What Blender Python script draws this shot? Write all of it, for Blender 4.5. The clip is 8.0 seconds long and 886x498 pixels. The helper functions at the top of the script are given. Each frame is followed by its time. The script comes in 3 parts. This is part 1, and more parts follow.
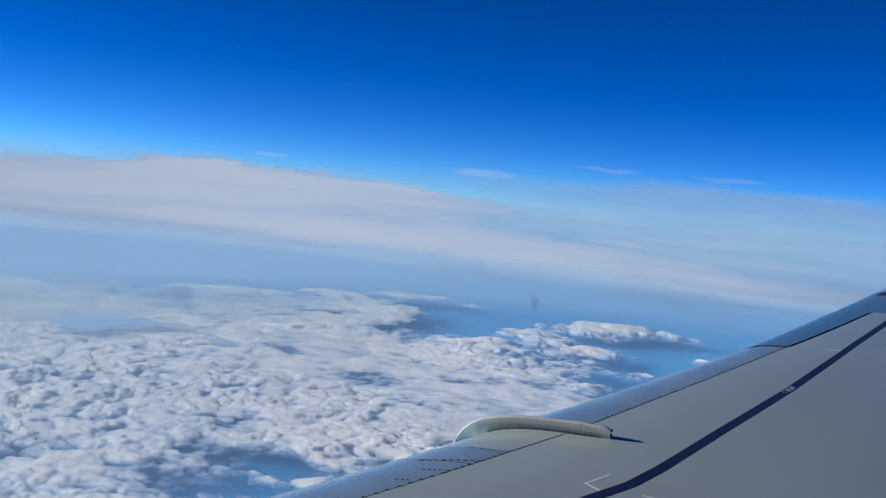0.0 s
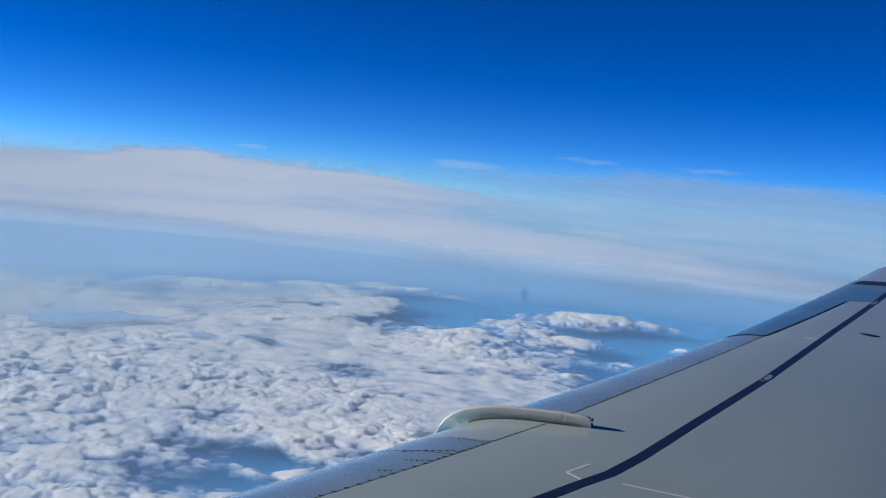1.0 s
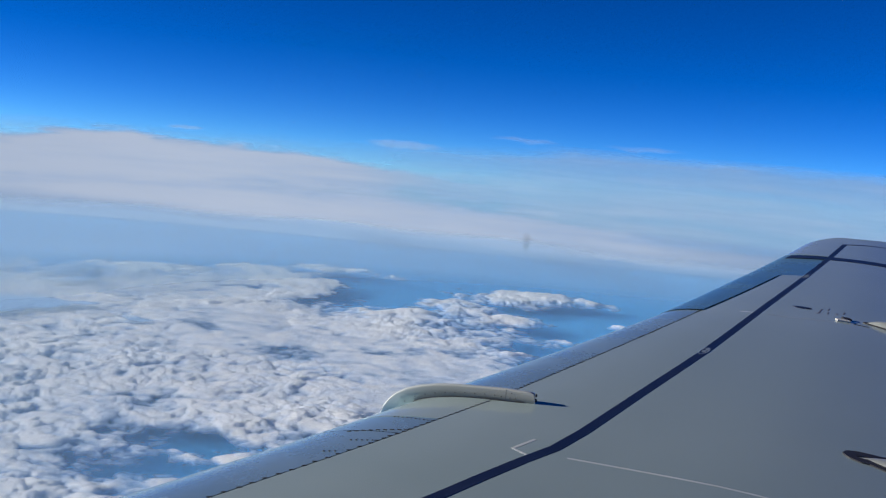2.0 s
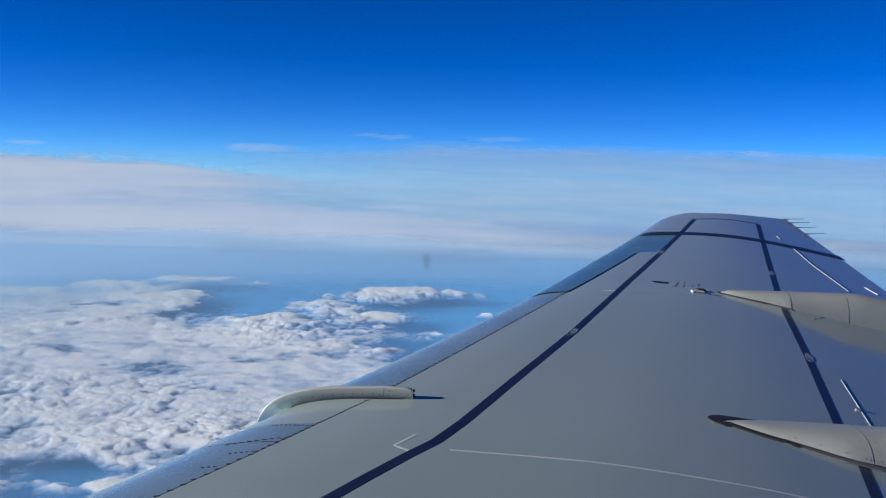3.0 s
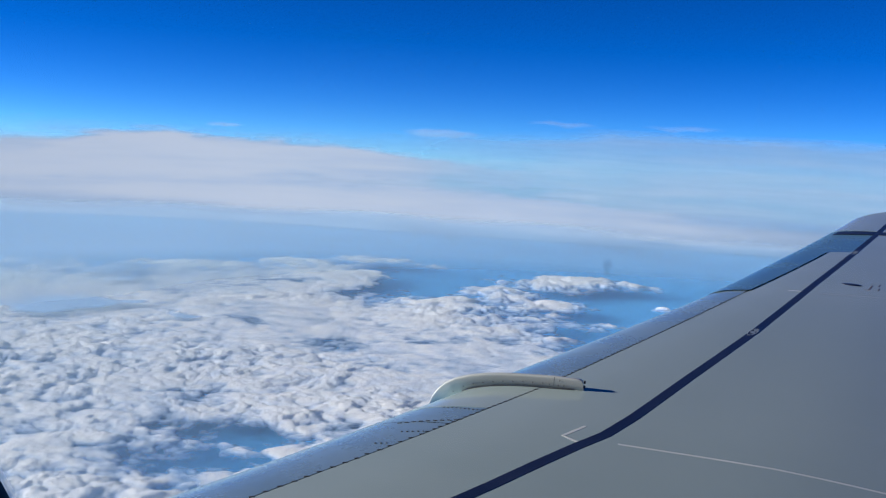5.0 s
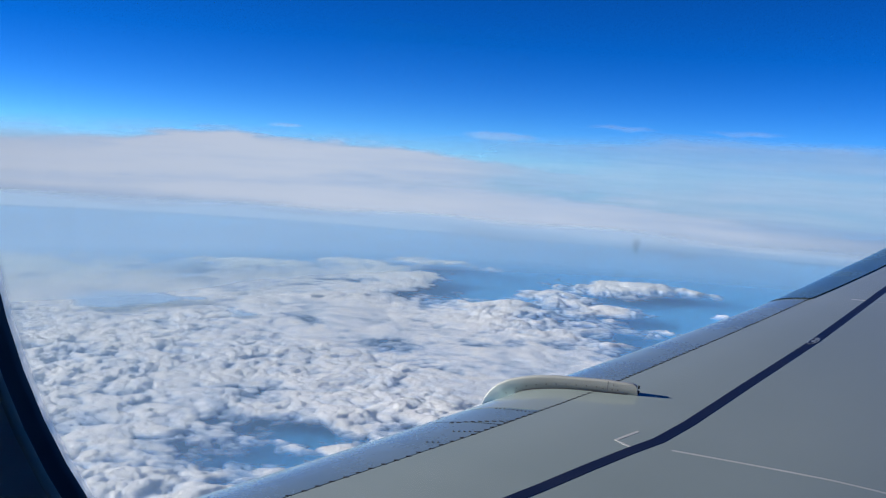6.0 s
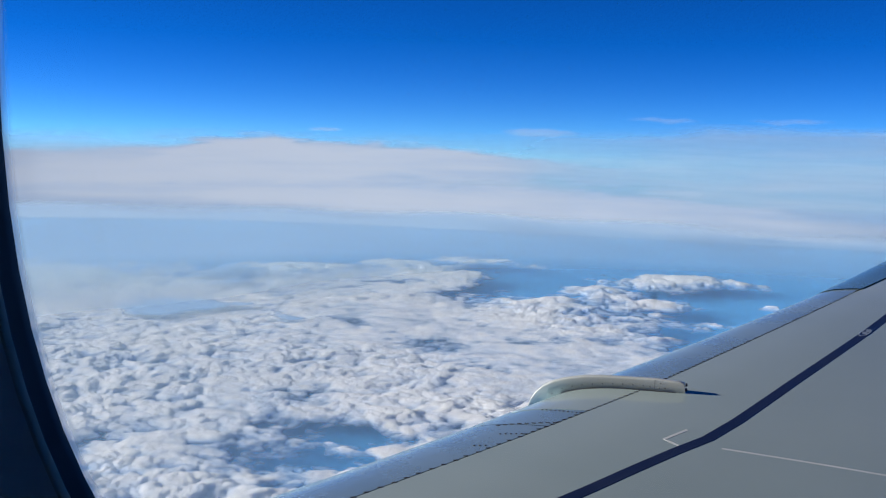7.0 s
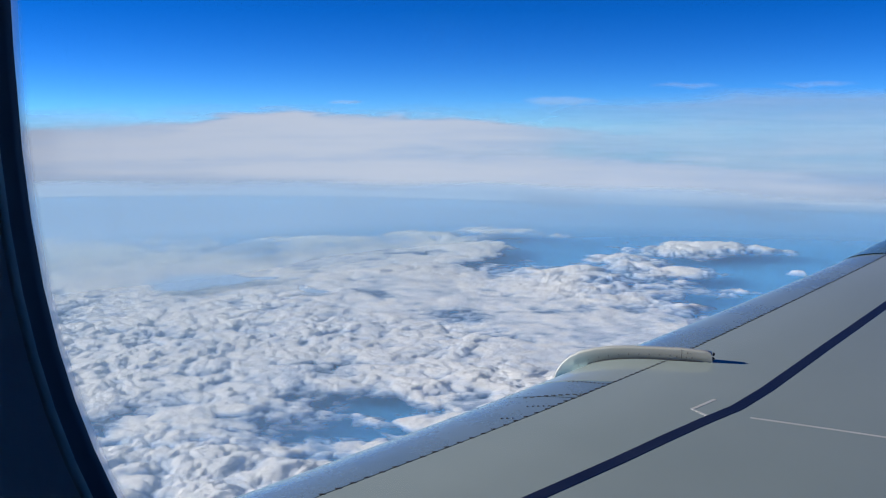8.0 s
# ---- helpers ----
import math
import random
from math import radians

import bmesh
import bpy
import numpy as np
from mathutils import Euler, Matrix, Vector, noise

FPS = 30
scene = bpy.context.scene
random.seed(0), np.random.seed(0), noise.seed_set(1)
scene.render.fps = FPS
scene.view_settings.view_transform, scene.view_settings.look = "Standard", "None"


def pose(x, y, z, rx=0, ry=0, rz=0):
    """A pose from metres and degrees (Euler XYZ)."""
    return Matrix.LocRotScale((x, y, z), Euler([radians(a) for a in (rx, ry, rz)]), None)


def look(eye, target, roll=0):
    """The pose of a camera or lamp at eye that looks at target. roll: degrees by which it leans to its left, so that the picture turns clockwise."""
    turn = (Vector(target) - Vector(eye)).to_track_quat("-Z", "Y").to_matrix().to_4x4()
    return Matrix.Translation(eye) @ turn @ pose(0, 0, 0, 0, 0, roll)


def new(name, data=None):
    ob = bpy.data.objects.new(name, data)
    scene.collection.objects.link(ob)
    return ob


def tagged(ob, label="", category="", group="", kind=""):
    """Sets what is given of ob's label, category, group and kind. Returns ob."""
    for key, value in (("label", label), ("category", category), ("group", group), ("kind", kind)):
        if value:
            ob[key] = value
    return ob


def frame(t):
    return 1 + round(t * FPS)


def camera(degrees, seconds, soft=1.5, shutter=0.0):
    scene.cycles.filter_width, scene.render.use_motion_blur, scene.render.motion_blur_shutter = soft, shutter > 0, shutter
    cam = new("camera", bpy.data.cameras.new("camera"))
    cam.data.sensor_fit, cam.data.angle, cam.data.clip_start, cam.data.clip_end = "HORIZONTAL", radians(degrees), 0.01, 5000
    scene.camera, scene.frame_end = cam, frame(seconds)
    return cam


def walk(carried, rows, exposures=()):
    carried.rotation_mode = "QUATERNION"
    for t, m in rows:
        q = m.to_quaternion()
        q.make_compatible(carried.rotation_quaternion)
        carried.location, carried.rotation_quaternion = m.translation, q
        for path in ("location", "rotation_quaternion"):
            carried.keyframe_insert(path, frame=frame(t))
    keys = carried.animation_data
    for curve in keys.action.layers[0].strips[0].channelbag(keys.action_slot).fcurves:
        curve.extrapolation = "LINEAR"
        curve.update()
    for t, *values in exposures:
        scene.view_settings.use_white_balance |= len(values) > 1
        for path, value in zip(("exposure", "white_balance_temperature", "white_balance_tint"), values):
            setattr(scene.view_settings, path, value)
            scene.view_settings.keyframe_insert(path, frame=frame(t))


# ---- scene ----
# The eye of the first steady moment is the origin: x runs aft, y outboard, z up.
cam = camera(49.66, 8.0, soft=1.15)
# seconds, place, yaw, pitch, roll
PATH = [
    (0.0, 0.0292, -0.0180, 0.0048, 12.76, -5.27, -5.51),
    (0.5, 0.0298, -0.0272, 0.0060, 12.44, -5.46, -5.45),
    (1.0, 0.0275, -0.0280, 0.0060, 11.55, -5.68, -5.36),
    (2.3, 0.0043, 0.0039, -0.0122, 6.39, -6.54, -4.42),
    (2.5, 0.0022, 0.0061, -0.0134, 5.12, -6.34, -3.76),
    (2.7, 0.0006, 0.0038, -0.0101, 2.81, -6.27, -2.99),
    (2.9, -0.0005, 0.0002, -0.0042, 0.38, -6.25, -2.22),
    (3.0, -0.0006, -0.0005, -0.0022, -0.63, -6.23, -1.83),
    (3.2, -0.0004, -0.0005, -0.0005, -2.29, -6.24, -1.70),
    (3.5, -0.0000, 0.0000, -0.0000, -2.60, -6.50, -1.50),
    (3.7, -0.0001, 0.0026, -0.0003, -3.09, -6.49, -1.46),
    (4.0, -0.0004, 0.0067, -0.0009, -2.55, -6.69, -1.41),
    (4.1, -0.0004, 0.0041, -0.0006, -2.23, -6.73, -1.45),
    (4.2, -0.0005, -0.0022, 0.0002, -1.86, -6.74, -1.49),
    (4.3, -0.0005, -0.0097, 0.0013, -0.23, -6.76, -1.52),
    (4.4, -0.0005, -0.0160, 0.0026, 2.23, -6.81, -1.56),
    (4.5, -0.0006, -0.0186, 0.0037, 4.48, -7.00, -1.60),
    (4.7, -0.0022, -0.0160, 0.0049, 7.37, -7.21, -2.06),
    (6.0, 0.0067, -0.0239, -0.0022, 13.52, -7.43, -3.37),
    (6.5, 0.0146, -0.0325, 0.0071, 14.88, -7.31, -2.40),
    (7.0, 0.0133, -0.0249, 0.0157, 15.84, -7.57, -1.30),
    (7.5, 0.0122, -0.0182, 0.0281, 17.08, -8.22, -0.20),
    (8.0, 0.0073, -0.0153, 0.0263, 17.03, -9.32, 0.03),
]
walk(cam, [(t, pose(x, y, z, 90 + p, r, w)) for t, x, y, z, w, p, r in PATH],
     exposures=[(0.0, 0.42, 6500, 10), (2.5, 0.46, 6550, 10), (4.0, 0.57, 6500, 10), (6.0, 0.60, 6700, 10), (8.0, 0.60, 6800, 10)])

# ---- light ----
SUN_FROM = Vector((-0.90, -0.15, 0.28)).normalized()
sun = new("sun", bpy.data.lights.new("sun", "SUN"))
sun.data.energy, sun.data.angle, sun.data.color = 5.3, radians(0.5), (1.0, 0.955, 0.875)
sun.matrix_world = look(SUN_FROM * 50, (0, 0, 0))

world = bpy.data.worlds.new("world")
scene.world = world
world.use_nodes = True
wn, wl = world.node_tree.nodes, world.node_tree.links
sky = wn.new("ShaderNodeTexSky")
sky.sky_type, sky.sun_disc = "NISHITA", False
sky.sun_elevation = math.asin(SUN_FROM.z)
sky.sun_rotation = math.atan2(SUN_FROM.x, SUN_FROM.y)
sky.altitude, sky.air_density, sky.dust_density, sky.ozone_density = 8000, 1.0, 0.25, 1.5
dip = wn.new("ShaderNodeVectorMath")          # the horizon lies lower from this height
dip.operation = "ADD"
dip.inputs[1].default_value = (0, 0, 0.035)
tex = wn.new("ShaderNodeTexCoord")
wl.new(tex.outputs["Generated"], dip.inputs[0])
wl.new(dip.outputs[0], sky.inputs["Vector"])
rich = wn.new("ShaderNodeHueSaturation")
rich.inputs["Hue"].default_value = 0.507
rich.inputs["Saturation"].default_value = 1.28
deep = wn.new("ShaderNodeGamma")
deep.inputs["Gamma"].default_value = 1.28
wl.new(sky.outputs[0], deep.inputs["Color"])
wl.new(deep.outputs[0], rich.inputs["Color"])
back = wn["Background"]
back.inputs["Strength"].default_value = 0.051
thin_air = wn.new("ShaderNodeVectorMath")     # less red and green scatter at this height
thin_air.operation = "MULTIPLY"
thin_air.inputs[1].default_value = (0.58, 0.96, 1.22)
wl.new(rich.outputs[0], thin_air.inputs[0])
wl.new(thin_air.outputs[0], back.inputs["Color"])


# ---- materials ----
def material(name):
    m = bpy.data.materials.new(name)
    m.use_nodes = True
    t = m.node_tree
    return m, t.nodes, t.links, t.nodes["Principled BSDF"]


def coloured(name, low, high, rough, metal=0.0, size=3.0, fine=60.0, bump=0.02, spread=0.12, stretch=(1, 1, 1)):
    """A surface whose colour and gloss vary at a large and a small scale."""
    m, n, l, b = material(name)
    co = n.new("ShaderNodeTexCoord")
    mp = n.new("ShaderNodeMapping")
    mp.inputs["Scale"].default_value = stretch
    l.new(co.outputs["Object"], mp.inputs[0])
    big, small = n.new("ShaderNodeTexNoise"), n.new("ShaderNodeTexNoise")
    for node, scale, detail in ((big, size, 4), (small, fine, 3)):
        node.inputs["Scale"].default_value, node.inputs["Detail"].default_value = scale, detail
        l.new(mp.outputs[0], node.inputs["Vector"])
    mix = n.new("ShaderNodeMath")
    mix.operation = "MULTIPLY_ADD"
    mix.inputs[1].default_value = 0.25
    l.new(small.outputs["Fac"], mix.inputs[0])
    half = n.new("ShaderNodeMath")
    half.operation = "MULTIPLY"
    half.inputs[1].default_value = 0.75
    l.new(big.outputs["Fac"], half.inputs[0])
    l.new(half.outputs[0], mix.inputs[2])
    ramp = n.new("ShaderNodeValToRGB")
    ramp.color_ramp.elements[0].position, ramp.color_ramp.elements[1].position = 0.3, 0.7
    ramp.color_ramp.elements[0].color, ramp.color_ramp.elements[1].color = (*low, 1), (*high, 1)
    l.new(mix.outputs[0], ramp.inputs[0])
    l.new(ramp.outputs[0], b.inputs["Base Color"])
    rr = n.new("ShaderNodeMapRange")
    rr.inputs["From Min"].default_value, rr.inputs["From Max"].default_value = 0.3, 0.7
    rr.inputs["To Min"].default_value, rr.inputs["To Max"].default_value = rough - spread / 2, rough + spread / 2
    l.new(mix.outputs[0], rr.inputs["Value"])
    l.new(rr.outputs[0], b.inputs["Roughness"])
    b.inputs["Metallic"].default_value = metal
    if bump:
        bp = n.new("ShaderNodeBump")
        bp.inputs["Strength"].default_value, bp.inputs["Distance"].default_value = bump, 0.01
        l.new(big.outputs["Fac"], bp.inputs["Height"])
        l.new(bp.outputs[0], b.inputs["Normal"])
    return m


GREY = coloured("grey_wing_paint", (0.256, 0.327, 0.328), (0.296, 0.364, 0.365), 0.13, size=0.9, fine=14, stretch=(0.35, 1, 1))
EDGE = coloured("worn_aluminium", (0.31, 0.48, 0.55), (0.40, 0.56, 0.62), 0.27, metal=0.6, size=2.0, fine=40, bump=0)
GREY.node_tree.nodes["Principled BSDF"].inputs["Specular IOR Level"].default_value = 0.55
FAR_EDGE = coloured("blue_grey_leading_edge", (0.17, 0.36, 0.43), (0.23, 0.43, 0.50), 0.26, metal=0.65, size=2.0, fine=40, bump=0)
FAIRING = coloured("fairing_paint", (0.245, 0.265, 0.258), (0.295, 0.312, 0.30), 0.36, size=2.2, fine=30)
CREAM = coloured("cream_paint", (0.365, 0.385, 0.37), (0.42, 0.44, 0.425), 0.36, size=2.2, fine=30)
NAVY = coloured("navy_stripe_paint", (0.006, 0.012, 0.036), (0.012, 0.021, 0.055), 0.42, size=4, fine=50)
WHITE = coloured("white_marking_paint", (0.34, 0.35, 0.35), (0.58, 0.58, 0.57), 0.5, size=8, fine=80)
WORN = coloured("worn_white_line", (0.42, 0.46, 0.46), (0.56, 0.58, 0.58), 0.4, size=6, fine=90)
FADED = coloured("faded_grey_blue_paint", (0.13, 0.17, 0.23), (0.20, 0.25, 0.31), 0.45, size=20, fine=120)
STENCIL = coloured("faded_stencil_paint", (0.075, 0.065, 0.075), (0.15, 0.14, 0.15), 0.5, size=20, fine=120)
SEALANT = coloured("dark_sealant", (0.012, 0.013, 0.018), (0.03, 0.03, 0.036), 0.6, size=10, fine=80)
STEEL = coloured("bare_steel", (0.35, 0.35, 0.36), (0.55, 0.55, 0.55), 0.35, metal=0.9, size=8, fine=80)
LINING = coloured("dark_cabin_plastic", (0.56, 0.60, 0.68), (0.64, 0.68, 0.76), 0.55, size=6, fine=90)
LIP = coloured("navy_lip_plastic", (0.030, 0.036, 0.055), (0.042, 0.05, 0.075), 0.6, size=6, fine=90)
CABIN = coloured("cabin_panel", (0.68, 0.69, 0.71), (0.75, 0.76, 0.78), 0.6, size=2, fine=40)


# ---- helpers for meshes ----
def mesh_of(name, verts, faces, mat, smooth=True):
    me = bpy.data.meshes.new(name)
    me.from_pydata([tuple(v) for v in verts], [], faces)
    me.materials.append(mat)
    if smooth:
        me.shade_smooth()
    me.update()
    return me


def part(name, data, parent=None, label="", at=None):
    ob = new(name, data)
    if parent:
        ob.parent = parent
    if at is not None:
        ob.matrix_basis = at
    return tagged(ob, label) if label else ob


def grid_faces(rows, cols, closed=False):
    faces = []
    for i in range(rows - 1):
        for j in range(cols if closed else cols - 1):
            k = (j + 1) % cols
            faces.append((i * cols + j, i * cols + k, (i + 1) * cols + k, (i + 1) * cols + j))
    return faces


# ---- the wing's form ----
ST_Y = [0.2, 3.44, 4.19, 6.8, 10.3, 12.4]
ST_X = [-2.76, -1.055, -0.675, 0.660, 2.265, 3.205]
SEC_S = [0, .004, .012, .025, .046, .072, .1, .15, .2, .28, .36, .48, .59, .77, 1.0]
SEC_Z = [-.036, -.0285, -.0215, -.0155, -.0098, -.0058, -.0036, -.0008, 0, -.0012, -.0035, -.012, -.0256, -.056, -.1]
SEC_D = [(b - a) / (d - c) for a, b, c, d in zip(SEC_Z, SEC_Z[1:], SEC_S, SEC_S[1:])]
SEC_M = [SEC_D[0] * 1.3] + [2 * a * b / (a + b) if a * b > 0 else 0.0 for a, b in zip(SEC_D, SEC_D[1:])] + [SEC_D[-1]]


def lead(y):
    return float(np.interp(y, ST_Y, ST_X))


def chord(y):
    return 4.25 + 0.1 * (y - 10) - lead(y)


def trail(y):
    return 4.40 + 0.09 * (y - 10)


def section(s):
    if s > 1:
        return SEC_Z[-1] + (s - 1) * SEC_M[-1]
    s = max(s, 0.0)
    i = min(max(int(np.searchsorted(SEC_S, s, side="right")) - 1, 0), len(SEC_S) - 2)
    h = SEC_S[i + 1] - SEC_S[i]
    t = (s - SEC_S[i]) / h
    return (SEC_Z[i] * (1 + 2 * t) * (1 - t) ** 2 + SEC_M[i] * h * t * (1 - t) ** 2
            + SEC_Z[i + 1] * t * t * (3 - 2 * t) + SEC_M[i + 1] * h * t * t * (t - 1))


def crest(y):
    return -6.464e-05 * y ** 3 + 4.4297e-03 * y ** 2 - 2.334e-03 * y - 1.21486


def top(x, y):
    """Height of the wing's upper side."""
    c = chord(y)
    s = (x - lead(y)) / c
    twist = 0.05 * min(max((10 - y) / 6.35, -0.6), 1.2)
    return crest(y) + c * (section(s) - twist * (s - 0.2))


def at_s(s, y):
    return lead(y) + s * chord(y)


def tip_y(s):
    """Where the rounded wing tip ends, for a share of the chord."""
    return 11.1 + 0.62 * (1 - (1 - min(s / 0.22, 1)) ** 2) + 0.85 * max(s - 0.3, 0) ** 1.3


def skin(name, y0, y1, fa, fb, mat, nx=14, ny=40, lift=0.0, deep=0.02, power=1.0, tip=False):
    """A skin panel over the wing between two lines fa(y) and fb(y), with a rim that goes down."""
    verts, cols = [], nx + 1
    for i in range(ny + 1):
        for j in range(cols):
            w = (j / nx) ** power
            yy = y0 + (y1 - y0) * i / ny
            if tip:
                s = (fa(y1) + (fb(y1) - fa(y1)) * w - lead(y1)) / chord(y1)
                yy = y0 + (tip_y(s) - y0) * i / ny
            x = fa(yy) + (fb(yy) - fa(yy)) * w
            verts.append((x, yy, top(x, yy) + lift))
    faces = grid_faces(ny + 1, cols)
    loop = [*range(cols), *range(2 * cols - 1, (ny + 1) * cols, cols), *range((ny + 1) * cols - 2, ny * cols - 1, -1),
            *range((ny - 1) * cols, 0, -cols)]
    base = len(verts)
    for k in loop:
        x, yy, z = verts[k]
        verts += [(x, yy, z), (x, yy, z - deep)]
    m = len(loop)
    for k in range(m):
        q = (k + 1) % m
        faces.append((base + 2 * k, base + 2 * k + 1, base + 2 * q + 1, base + 2 * q))
    return mesh_of(name, verts, faces, mat)


def nose(name, y0, y1, seam, mat, ny=30, lift=0.0, tip=False):
    """A leading-edge panel: from under the nose round to the seam on the upper side."""
    ups = [0, .002, .005, .01, .018, .03, .045, .065, .085, 1]
    verts = []
    for i in range(ny + 1):
        y = y0 + (y1 - y0) * i / ny
        c, x0 = chord(y), lead(y)
        row = [(x0 + c * q, y, top(x0, y) - c * 0.045 * math.sqrt(q / 0.12)) for q in (.12, .07, .035, .015, .005, .001)]
        end = seam(y)
        for q in ups:
            s = end if q == 1 else min(q, end - 0.002)
            row.append((x0 + c * s, y, top(x0 + c * s, y) + lift * min(1, s / 0.03)))
        verts += row
    return mesh_of(name, verts, grid_faces(ny + 1, len(ups) + 6), mat)


def ribbon(name, points, width, mat, lift=0.0012, steps=24):
    """A painted or taped line that lies on the wing."""
    path = []
    for (xa, ya), (xb, yb) in zip(points, points[1:]):
        n = max(2, int(steps * math.hypot(xb - xa, yb - ya) / 4) + 1)
        path += [(xa + (xb - xa) * k / n, ya + (yb - ya) * k / n) for k in range(n)]
    path.append(points[-1])
    verts = []
    for k, (x, y) in enumerate(path):
        a, b = path[max(k - 1, 0)], path[min(k + 1, len(path) - 1)]
        dx, dy = b[0] - a[0], b[1] - a[1]
        d = math.hypot(dx, dy)
        ox, oy = -dy / d * width / 2, dx / d * width / 2
        for q, drop in ((-1, -0.003), (-1, lift), (1, lift), (1, -0.003)):
            px, py = x + ox * q, y + oy * q
            verts.append((px, py, top(px, py) + drop))
    return mesh_of(name, verts, grid_faces(len(path), 4), mat, smooth=False)


def loft(name, rings, mat, smooth=True, caps=True):
    n = len(rings[0])
    verts = [p for ring in rings for p in ring]
    faces = grid_faces(len(rings), n, closed=True)
    if caps:
        faces += [tuple(range(n - 1, -1, -1)), tuple(range((len(rings) - 1) * n, len(rings) * n))]
    return mesh_of(name, verts, faces, mat, smooth)


def block(name, sx, sy, sz, mat, bevel=0.15):
    bm = bmesh.new()
    bmesh.ops.create_cube(bm, size=1)
    bmesh.ops.scale(bm, vec=(sx, sy, sz), verts=bm.verts)
    bmesh.ops.bevel(bm, geom=bm.edges[:], offset=min(sx, sy, sz) * bevel, segments=1, affect="EDGES")
    me = bpy.data.meshes.new(name)
    bm.to_mesh(me)
    bm.free()
    me.materials.append(mat)
    return me


def stud(name, radius, high, mat, n=8):
    rings = [[(r * math.cos(2 * math.pi * k / n), r * math.sin(2 * math.pi * k / n), z) for k in range(n)]
             for r, z in ((radius, -high * .3), (radius, high * .5), (radius * .6, high))]
    return loft(name, rings, mat)


# ---- the far cloud layers ----
def cells(x, y, size, seed, reach=0.75):
    """Rounded domes over the plan, one to a cell, that melt into each other: heights from 0 to about 1."""
    gx, gy = np.floor(x / size), np.floor(y / size)
    total = np.zeros_like(x)
    for dx in (-1, 0, 1):
        for dy in (-1, 0, 1):
            cx, cy = gx + dx, gy + dy
            h = (cx * 374761393 + cy * 668265263 + seed * 974634777).astype(np.int64) & 0xFFFFFFFF
            h = ((h ^ (h >> 13)) * 1274126177) & 0xFFFFFFFF
            h = h ^ (h >> 16)
            a, b, c = (h & 1023) / 1023, ((h >> 10) & 1023) / 1023, ((h >> 20) & 1023) / 1023
            d2 = ((x / size - cx - a) ** 2 + (y / size - cy - b) ** 2) / (reach * (0.6 + 0.4 * c)) ** 2
            total += (np.clip(1 - d2, 0, 1) ** 0.7 * (0.45 + 0.55 * c)) ** 4
    return total ** 0.25


def swell(x, y, size, seed):
    """Smooth noise over the plan, about -1 to 1."""
    u, v = x / size, y / size
    i, j = np.floor(u), np.floor(v)
    fu, fv = u - i, v - j
    fu, fv = fu * fu * (3 - 2 * fu), fv * fv * (3 - 2 * fv)

    def rnd(p, q):
        h = (p * 374761393 + q * 668265263 + seed * 362437).astype(np.int64) & 0xFFFFFFFF
        h = ((h ^ (h >> 13)) * 1274126177) & 0xFFFFFFFF
        return ((h ^ (h >> 16)) & 65535) / 32767.5 - 1
    return (rnd(i, j) * (1 - fu) + rnd(i + 1, j) * fu) * (1 - fv) + (rnd(i, j + 1) * (1 - fu) + rnd(i + 1, j + 1) * fu) * fv


def spot(x, y, cx, cy, rx, ry, turn=0.0, fade=1.0):
    c, s = math.cos(radians(turn)), math.sin(radians(turn))
    u, v = ((x - cx) * c + (y - cy) * s) / rx, (-(x - cx) * s + (y - cy) * c) / ry
    q = np.clip((0.4 + fade - np.sqrt(u * u + v * v)) / fade, 0, 1)
    return q if fade == 1 else q * q * (3 - 2 * q)


FAR = 0.85                 # scale of the cloud scenery
HAZE_Z = -432.0
SPIRES = ((-1935, 2690, 17, 17, 34), (-1455, 2635, 8, 8, 26), (-1855, 2880, 40, 14, 6))


def cloud_field():
    rows, cols = 820, 1300
    az = np.radians(np.linspace(-47, 9, cols))
    r = 900 * (3450 / 900) ** np.linspace(0, 1, rows)
    R_, A_ = np.meshgrid(r, az, indexing="ij")
    x, y = R_ * np.sin(A_), R_ * np.cos(A_)
    wx = x + 9 * swell(x, y, 60, 5) + 4 * swell(x, y, 22, 6)
    wy = y + 9 * swell(x, y, 60, 7) + 4 * swell(x, y, 22, 8)
    gx, gy = x + 34 * swell(x, y, 110, 13) + 20 * swell(x, y, 40, 14), y + 45 * swell(x, y, 110, 15) + 22 * swell(x, y, 40, 16)
    # cover: the broad near field, then single banks, then gaps
    edge = np.interp(x, [-2600, -1950, -1480, -1400, -1330, -1195, -1037, -890, -720, -640, -560, -300],
                     [2250, 2300, 2420, 2440, 2500, 2620, 2710, 2740, 2720, 2600, 2360, 2260])
    edge = edge + 60 * swell(x, y, 300, 11) + 40 * swell(x, y, 110, 12)
    side = np.interp(y, [900, 1700, 1900, 2050, 2300], [160, 110, -10, -90, -150]) + 30 * swell(x, y, 90, 17)
    cover = 1 / (1 + np.exp((y - edge) / 70)) / (1 + np.exp((x - side) / 65))
    tower, gaps = np.zeros_like(x), np.zeros_like(x)
